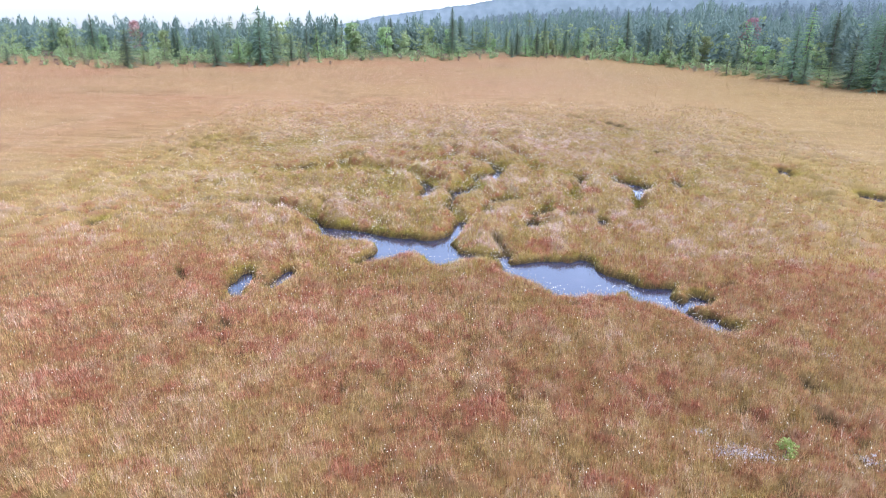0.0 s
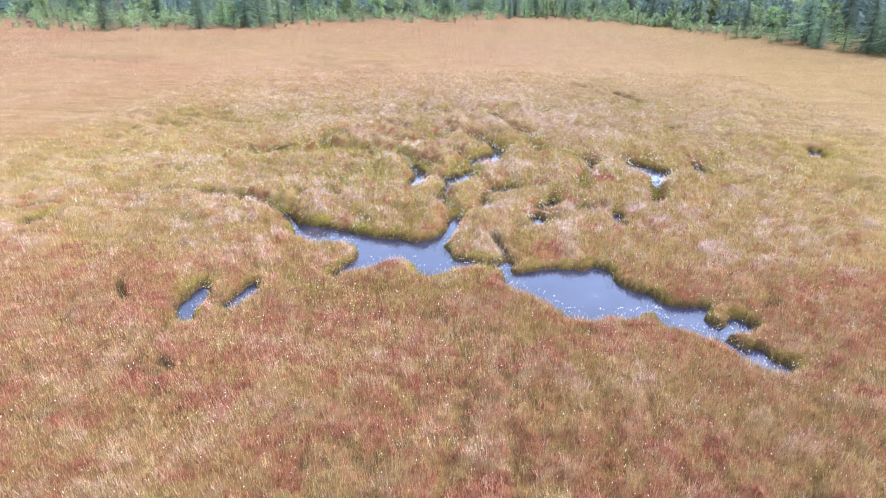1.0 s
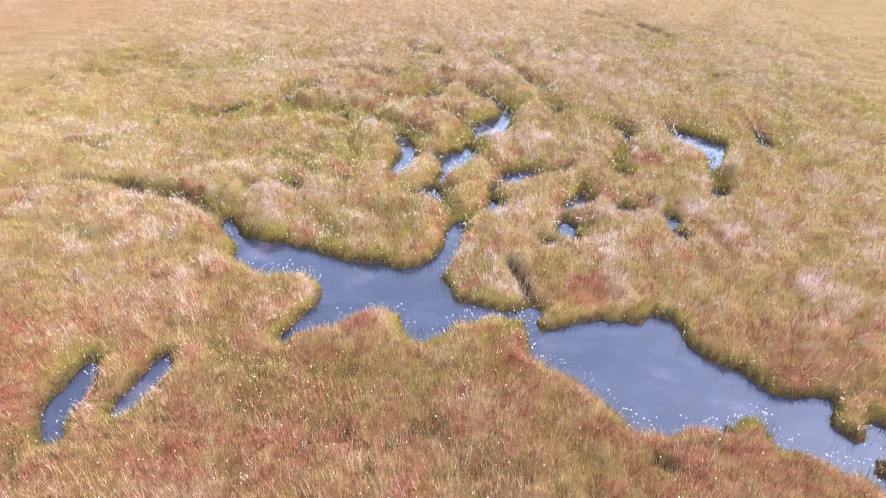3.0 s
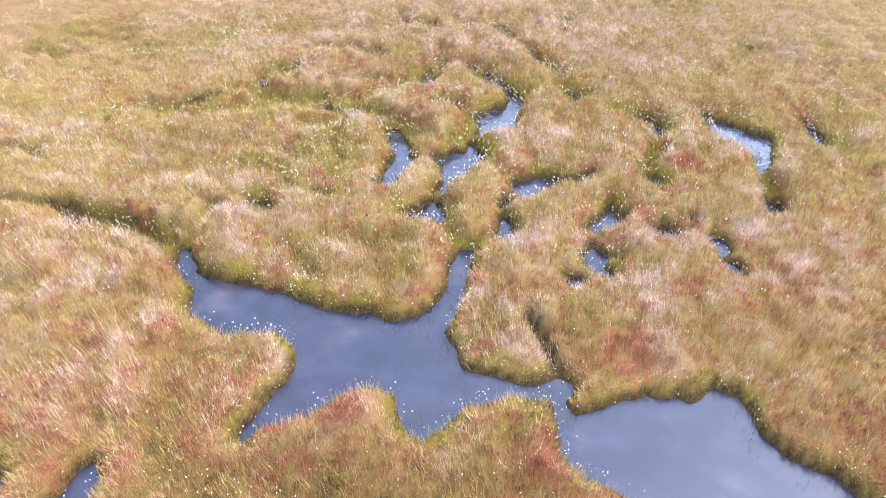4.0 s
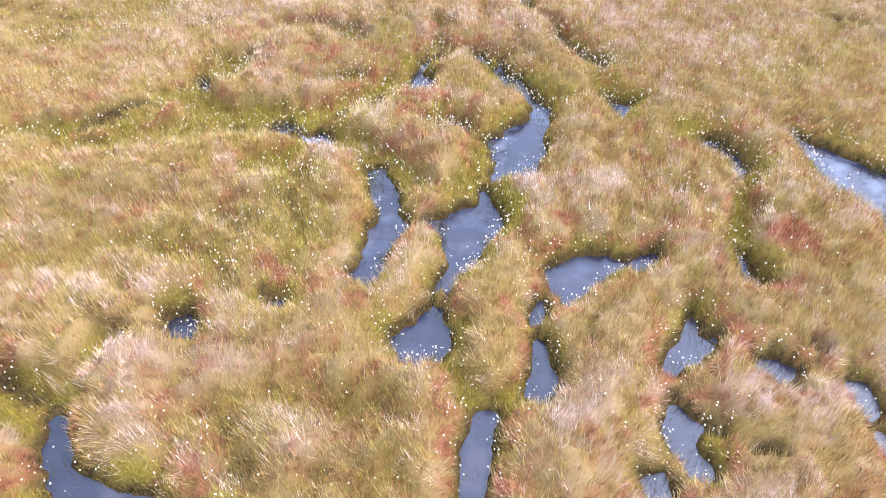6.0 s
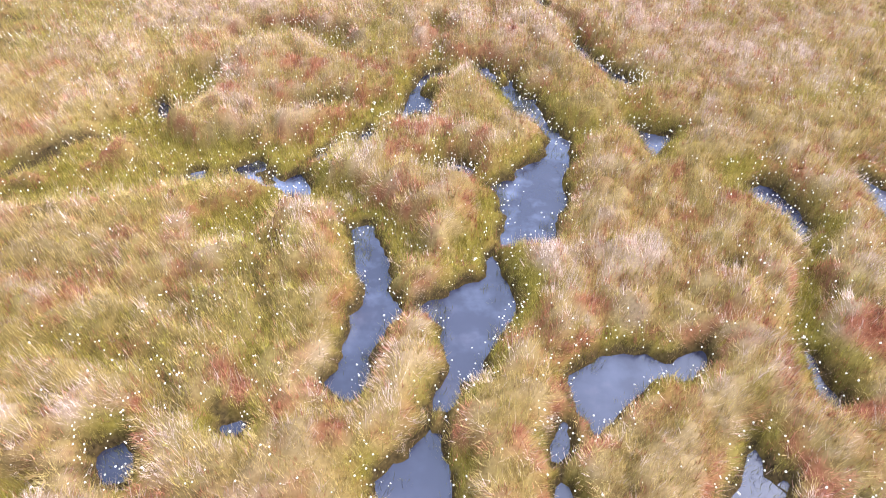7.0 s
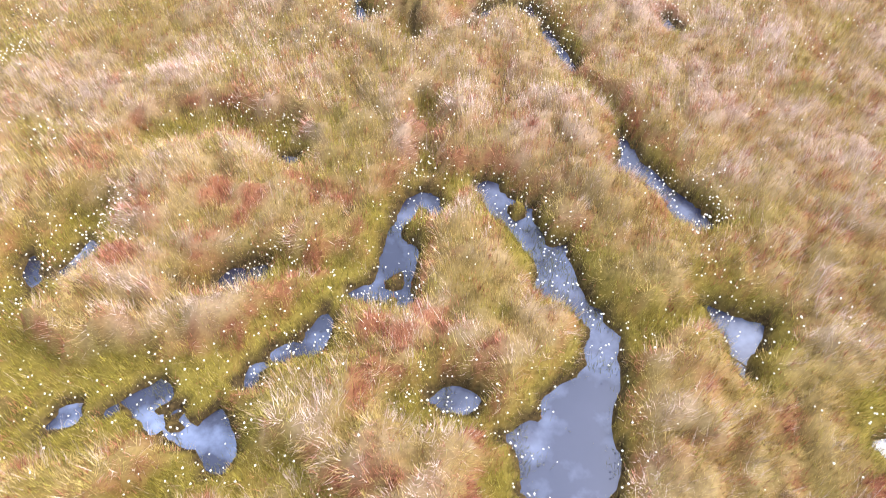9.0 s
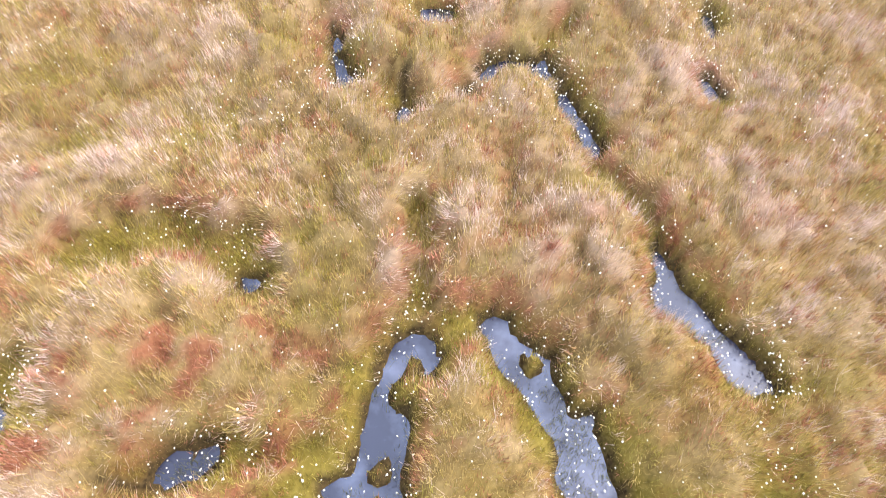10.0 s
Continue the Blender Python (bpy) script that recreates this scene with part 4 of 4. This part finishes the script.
def needle_crown(h, r, spread, sprays, gap=1.0):
    """Whorls of drooping boughs, each a row of hanging sprays."""
    pts = []
    z = 0.07 * h
    while z < 0.985 * h:
        reach = h * spread * (1 - z / h) ** 0.8 * r.uniform(0.7, 1.15) + 0.02 * h
        count = int(r.integers(5, 9)) if sprays > 1 else int(r.integers(5, 8))
        first = r.uniform(0, 6.28)
        for b in range(count):
            if r.random() < 0.1:
                continue
            a = first + 6.283 * b / count + r.normal(0, 0.2)
            long = reach * r.uniform(0.6, 1.15)
            c, s = math.cos(a), math.sin(a)
            drop = r.uniform(0.1, 0.4) * (1 - 0.8 * z / h)
            lift = r.normal(0, 0.022 * h)
            for k in range(sprays):
                t = (k + r.uniform(0.3, 0.9)) / sprays
                px, py, pz = c * long * t, s * long * t, z + lift * (1 - z / h) - drop * long * t * t
                w = (long * (0.9 / (sprays + 1)) * (1.25 - t) + 0.012 * h * (1 - z / h) + 0.008 * h) * r.uniform(0.7, 1.3)
                for sg in (-1, 1):
                    turn = a + sg * r.uniform(0.25, 1.1)
                    e, o, thin = math.cos(turn), math.sin(turn), w * r.uniform(0.14, 0.26)
                    out = w * r.uniform(0.8, 1.5)
                    pts += [(px - o * thin, py + e * thin, pz), (px + o * thin, py - e * thin, pz - thin), (px + e * out, py + o * out, pz - out * r.uniform(0.1, 0.75))]
        z += gap * h * r.uniform(0.018, 0.05) * (1.15 - 0.6 * z / h)
    top = [(0, 0, 1.03 * h)]
    for k in range(5):
        a = 1.2566 * k
        pts += [top[0], (0.018 * h * math.cos(a), 0.018 * h * math.sin(a), 0.93 * h), (0.018 * h * math.cos(a + 1.3), 0.018 * h * math.sin(a + 1.3), 0.93 * h)]
    return np.array(pts)


def leaf_crown(h, r, wide, leaves, bottom=0.12, leaf=0.028):
    """Clumps of small leaves round several bough ends."""
    clumps = []
    for k in range(14):
        a, t = r.uniform(0, 6.28), r.random()
        z = h * (bottom + (0.92 - bottom) * t)
        reach = wide * h * math.sin(math.pi * min(0.15 + 0.8 * t, 0.95)) * r.uniform(0.2, 0.8)
        clumps.append((reach * math.cos(a), reach * math.sin(a), z, wide * h * r.uniform(0.25, 0.42)))
    pts = []
    for k in range(leaves):
        cx, cy, cz, cr = clumps[k % len(clumps)]
        v = r.normal(0, 1, 3)
        v = v / np.linalg.norm(v) * cr * r.uniform(0.5, 1.05)
        p = np.array([cx, cy, cz]) + v * (1, 1, 0.75)
        p[2] = max(p[2], 0.02)
        e = r.normal(0, 1, (3, 3)) * leaf * h
        pts += [p + e[0], p + e[1], p + e[2]]
    return np.array(pts)


def plant(name, trunk, crown, mat, label, category, group):
    root = tagged(new(name), label, category, group)
    if trunk is not None:
        part("trunk", mesh_from("trunk", *trunk, BARK, True), root)
    part("crown", mesh_from("crown", crown, np.arange(len(crown)).reshape(-1, 3), mat), root)
    return root


def conifer(h, seed, spread, mat, label, group, gap):
    r = np.random.default_rng(seed)
    zs = np.linspace(-0.1, 0.96 * h, 6)
    bend = r.normal(0, 0.006 * h, 2)
    stem = [(bend[0] * z / h, bend[1] * z / h, z) for z in zs]
    return plant("spruce_tree", tapered(stem, 0.022 * h * (1 - zs / (1.02 * h)) + 0.004), needle_crown(h, r, 1.4 * spread, 8, gap), mat, label, "tree", group)


def bush(name, h, seed, wide, mat, label, category, group, leaves=300, leaf=0.04, stem_top=0.75):
    r = np.random.default_rng(seed)
    zs = np.linspace(-0.05, stem_top * h, 5)
    stem = [(0.03 * h * math.sin(3 * z), 0.03 * h * math.cos(2 * z), z) for z in zs]
    return plant(name, tapered(stem, 0.03 * h * (1 - zs / h) + 0.004), leaf_crown(h, r, wide, leaves, 0.05, leaf), mat, label, category, group)


EDGE, SHRUB = "trees along the bog's edge", "shrubs along the bog's edge"
MODELS = [conifer(5.0, 11 + k, s, m, t, EDGE, 0.72 if m is SPRUCE else 1.5) for k, (s, m, t) in enumerate((
    (0.27, SPRUCE, "dark green spruce at the edge of the bog"),
    (0.2, SPRUCE, "slender dark spruce in the bog-edge wood"),
    (0.34, SPRUCE, "broad blue-green spruce with drooping boughs"),
    (0.28, PINE, "young yellow-green conifer beside the bog"),
    (0.22, SPRUCE, "narrow grey-green spruce in the wood"),
    (0.4, PINE, "bushy light green young conifer at the bog margin")))]
BUSHES = [bush("shrub", 1.5, 31, 0.55, LEAF, "rounded light green shrub at the bog margin", "shrub", SHRUB),
          bush("shrub", 1.5, 32, 0.7, HEATH, "low reddish-brown heath shrub at the bog margin", "shrub", SHRUB),
          bush("broadleaf_tree", 5.0, 33, 0.28, LEAF, "pale green leafy tree among dark spruces", "tree", EDGE, 700),
          bush("broadleaf_tree", 5.0, 34, 0.28, AUTUMN, "small tree with red autumn leaves", "tree", EDGE, 700)]
STANDING = set()


def stand(model, size, x, y, h):
    z = float(sample(np.array([x]), np.array([y]), GH)[0][0]) - 0.02
    m = pose(x, y, z, random.uniform(-2, 2), random.uniform(-2, 2), random.uniform(0, 360))
    if model in STANDING:
        ob = copy_thing(model, m)
    else:
        STANDING.add(model)
        ob = model
        ob.matrix_basis = m
    wide = h / size * random.uniform(0.9, 1.15)
    ob.scale = (wide, wide, h / size)
    return ob


# the ones that stand out along the margin: place and height, kind of tree
for x, y, h, k in ((-49.1, 61.5, 2.0, 2), (-43.1, 66.9, 1.8, 3), (-35.3, 60.1, 3.8, 2), (-33.8, 68.6, 3.4, 0), (-27.3, 63.1, 3.8, 2),
                   (-25.9, 65.8, 3.3, 3), (-23.4, 65.4, 6.0, 2), (-22.3, 66.5, 4.6, 0), (-18.1, 69.8, 1.8, 3), (-14.1, 74.4, 2.5, 3), (-4.6, 76.3, 1.9, 5),
                   (-3.6, 76.6, 1.6, 5), (4.1, 83.3, 2.5, 4), (7.6, 87.7, 3.7, 0), (11.6, 88.5, 3.2, 2)):
    stand(MODELS[k], 5.0, x, y, h)
for x, y, h, k in ((18.5, 76.7, 2.7, 3), (20.1, 75.2, 2.3, 0), (23.3, 69.0, 1.9, 3), (24.0, 60.2, 2.4, 5), (27.2, 63.9, 2.2, 3), (29.2, 65.6, 3.0, 0),
                   (28.0, 55.3, 4.8, 0), (27.9, 52.8, 2.9, 2), (28.7, 50.3, 2.1, 5), (30.1, 49.6, 4.2, 0), (31.0, 47.7, 6.1, 2), (35.0, 53.9, 6.9, 1),
                   (32.4, 51.5, 5.6, 0), (33.5, 47.0, 5.2, 2)):
    stand(MODELS[k], 5.0, x, y, h)
stand(BUSHES[3], 5.0, 34.5, 84.0, 5.0)
stand(BUSHES[3], 5.0, -48.0, 86.0, 4.0)
made = 0
while made < 110:
    x = random.uniform(-62, 48)
    back = random.random() ** 1.2 * 26
    open_margin = float(np.interp(x, [-60, -38, -30, -24, -19, -16, 2, 6, 16, 22], [11, 9, 5, 0, 1, 9, 7, 0, 2, 3]))
    if back < open_margin:
        continue
    made += 1
    y = float(edge_of_wood(x)) + 1.5 + back
    pick = random.random()
    h = (2.2 + 3.0 * random.random()) * (0.6 + 0.4 * min(back / 9, 1)) * float(0.75 + 0.5 * soft_noise(np.array([x]), np.array([y]), 8.0, 65)[0]) * (1.15 if x > 20 else 1.0)
    if pick < 0.68:
        stand(MODELS[random.choice((0, 2, 1, 4, 2, 3, 5))], 5.0, x, y, h)
    else:
        stand(BUSHES[2], 5.0, x, y, h * 0.8)
# low shrubs and young conifers in the open strip before the wood
for k in range(330):
    x = random.uniform(-60, 46)
    back = random.uniform(-1.0, 11) if x < 4 else random.uniform(-1.0, 6)
    y = float(edge_of_wood(x)) + back
    tall = 0.55 + 0.45 * min(max(back, 0) / 6, 1)
    pick = random.random()
    if pick < 0.48:
        stand(BUSHES[0], 1.5, x, y, tall * random.uniform(0.6, 1.8))
    elif pick < 0.8:
        stand(BUSHES[1], 1.5, x, y - random.uniform(0, 3.5), random.uniform(0.3, 0.7))
    else:
        stand(MODELS[random.choice((3, 5, 5))], 5.0, x, y, tall * random.uniform(1.0, 2.6))
for k in range(60):
    x = random.uniform(12, 36)
    y = float(edge_of_wood(x)) + random.uniform(-1.0, 5)
    if random.random() < 0.6:
        stand(BUSHES[0], 1.5, x, y, random.uniform(0.7, 1.7))
    else:
        stand(MODELS[random.choice((3, 5, 5))], 5.0, x, y, random.uniform(1.2, 2.8))

# ---- the wood behind and up the hill, too many to count ----
def wood(name, units, count, first, deep, power, lo, hi, mat, seed, label, west=False):
    """Many trees in one mesh, from a few crowns, first to first + deep metres behind the margin."""
    r = np.random.default_rng(seed)
    x = r.uniform(-1, 1, count * 6)
    away = first + r.random(count * 6) ** power * deep
    x = x * (70 + away * 1.1) + 6
    y = edge_of_wood(np.clip(x, -200, 70)) + away
    bearing = np.degrees(np.arctan2(x, y + 6))
    keep = (np.abs(bearing) < 42) & ((bearing > -9) | (away < 60))
    if west:
        keep &= x < -20
    x, y, away = x[keep][:count], y[keep][:count], away[keep][:count]
    h, = sample(x, y, GH)
    tall = (lo + (hi - lo) * r.random(len(x)) ** 1.4) * (0.85 + 0.25 * ease(5, 30, x)) * (0.65 + 0.7 * soft_noise(x, y, 11, 61))
    kind = r.integers(0, len(units), len(x))
    chunks = []
    for k, unit in enumerate(units):
        m = np.nonzero(kind == k)[0]
        a = r.uniform(0, 6.28, len(m))
        c, s = np.cos(a)[:, None], np.sin(a)[:, None]
        ux, uy, uz = unit[None, :, 0], unit[None, :, 1], unit[None, :, 2]
        wide = (tall[m] * r.uniform(0.85, 1.35, len(m)))[:, None]
        pts = np.stack([x[m, None] + (ux * c - uy * s) * wide, y[m, None] + (ux * s + uy * c) * wide, h[m, None] + uz * tall[m, None]], 2)
        chunks.append(pts.reshape(-1, 3))
    pts = np.concatenate(chunks)
    me = mesh_from(name, pts, np.arange(len(pts)).reshape(-1, 3), mat)
    tagged(new(name, me), label, "wood", kind="stuff")


UNITS = [needle_crown(1.0, np.random.default_rng(61 + k), 0.28 + 0.04 * k, 4, 1.7) for k in range(4)]
LEAFY = [leaf_crown(1.0, np.random.default_rng(71 + k), 0.3 + 0.04 * k, 150, 0.05) for k in range(3)]
wood("spruce_wood", UNITS, 250, 16, 30, 1.0, 3.4, 5.6, HAZED_WOOD, 54, "dense hazy green spruces just behind the margin")
wood("leafy_wood", LEAFY, 420, 9, 60, 1.0, 2.0, 4.4, LEAF, 53, "light green leafy trees among the spruces")
wood("shrub_thicket", LEAFY, 170, 2, 13, 1.0, 0.9, 1.9, LEAF, 56, "low light green thicket before the wood", True)
TIERS = []
for k in range(4):
    r_ = np.random.default_rng(81 + k)
    unit_ = []
    for q in range(140):
        z = 0.05 + 0.91 * (q + r_.random()) / 140
        a, reach = r_.uniform(0, 6.283), (0.27 * (1 - z) ** 0.8 + 0.015) * r_.uniform(0.55, 1.25)
        c, s, w = math.cos(a), math.sin(a), 0.13 * reach + 0.007
        inner = 0.55 * reach
        unit_ += [(c * inner, s * inner, z + 0.055 * r_.random()), (c * reach - s * w, s * reach + c * w, z - 0.09 * r_.random()), (c * reach + s * w, s * reach - c * w, z - 0.09 * r_.random())]
    TIERS.append(np.array(unit_))
wood("spruce_wood", TIERS, 1150, 20, 62, 1.0, 3.8, 5.8, HAZED_WOOD, 51, "haze-tinted blue-green spruce wood behind the bog's edge")
wood("hill_wood", TIERS, 1300, 75, 260, 1.25, 3.0, 5.6, HAZED_HILL, 52, "hazy blue spruce wood on the rising hill")
wood("hill_wood", LEAFY, 450, 70, 240, 1.2, 2.8, 5.2, HAZED_HILL, 55, "pale hazy leafy crowns in the hill wood")


# ---- the far ridge, a backdrop of distance ----
def ridge(far, seed):
    """A long wooded ridge beyond everything, with a fine uneven crest of treetops."""
    a = np.radians(np.linspace(-60, 60, 1400))
    deg = np.degrees(a)
    lift = np.interp(deg, [-60, -14, -9, -5.7, -1.5, 0.8, 5.3, 12, 14, 18, 30, 60], [-1.6, -1.4, -0.4, 0.05, 0.62, 1.0, 1.4, 1.25, 1.05, 1.15, 1.9, 2.2])
    smooth = 5.5 + far * np.tan(np.radians(lift)) + 2.0 * (fbm(deg, deg * 0, 1.0, seed, 2) - 0.5)
    crest = 1.6 * soft_noise(deg * 9, deg * 0, 1.0, seed + 3) + 1.2 * soft_noise(deg * 22, deg * 0, 1.0, seed + 4)
    rows = []
    for t in np.linspace(0, 1, 12):
        r = far - 30 * (1 - t)
        rows.append(np.stack([r * np.sin(a), r * np.cos(a), -60 + (smooth + 60) * t ** 0.5 + (crest if t == 1 else 0)], 1))
    n = len(a)
    k, j = np.meshgrid(np.arange(n - 1), np.arange(11))
    k = (j * n + k).ravel()
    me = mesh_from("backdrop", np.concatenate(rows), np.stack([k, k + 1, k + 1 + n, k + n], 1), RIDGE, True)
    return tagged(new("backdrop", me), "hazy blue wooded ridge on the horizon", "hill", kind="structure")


ridge(900, 95)

# ---- small plants by the start of the flight ----
seedling = bush("seedling_bush", 0.27, 77, 0.6, SPROUT, "bright green leafy seedling in the moss", "seedling", "", 700, 0.045, 0.3)
seedling.location = (5.2, 1.05, float(sample(np.array([5.2]), np.array([1.05]), GH)[0][0]))


def lichen(spots, seed):
    """Crusts of pale lichen on the moss."""
    r = np.random.default_rng(seed)
    x = np.concatenate([r.normal(sx, w, k) for sx, sy, w, k in spots])
    y = np.concatenate([r.normal(sy, w * 0.7, k) for sx, sy, w, k in spots])
    h, = sample(x, y, GH)
    n = len(x)
    e = r.normal(0, 0.012, (n, 3, 3)) * (1, 1, 0.6)
    pts = np.stack([x, y, h + r.uniform(0.01, 0.08, n)], 1)[:, None, :] + e
    me = mesh_from("lichen", pts.reshape(-1, 3), np.arange(3 * n).reshape(-1, 3), LICHEN)
    tagged(new("lichen", me), "crusts of grey-white lichen on bog hummocks", "lichen", kind="stuff")


lichen(((4.5, 1.0, 0.14, 420), (4.2, 1.45, 0.06, 110), (6.2, 0.9, 0.1, 160), (6.9, 3.6, 0.12, 120), (4.8, 0.95, 0.12, 260)), 9)
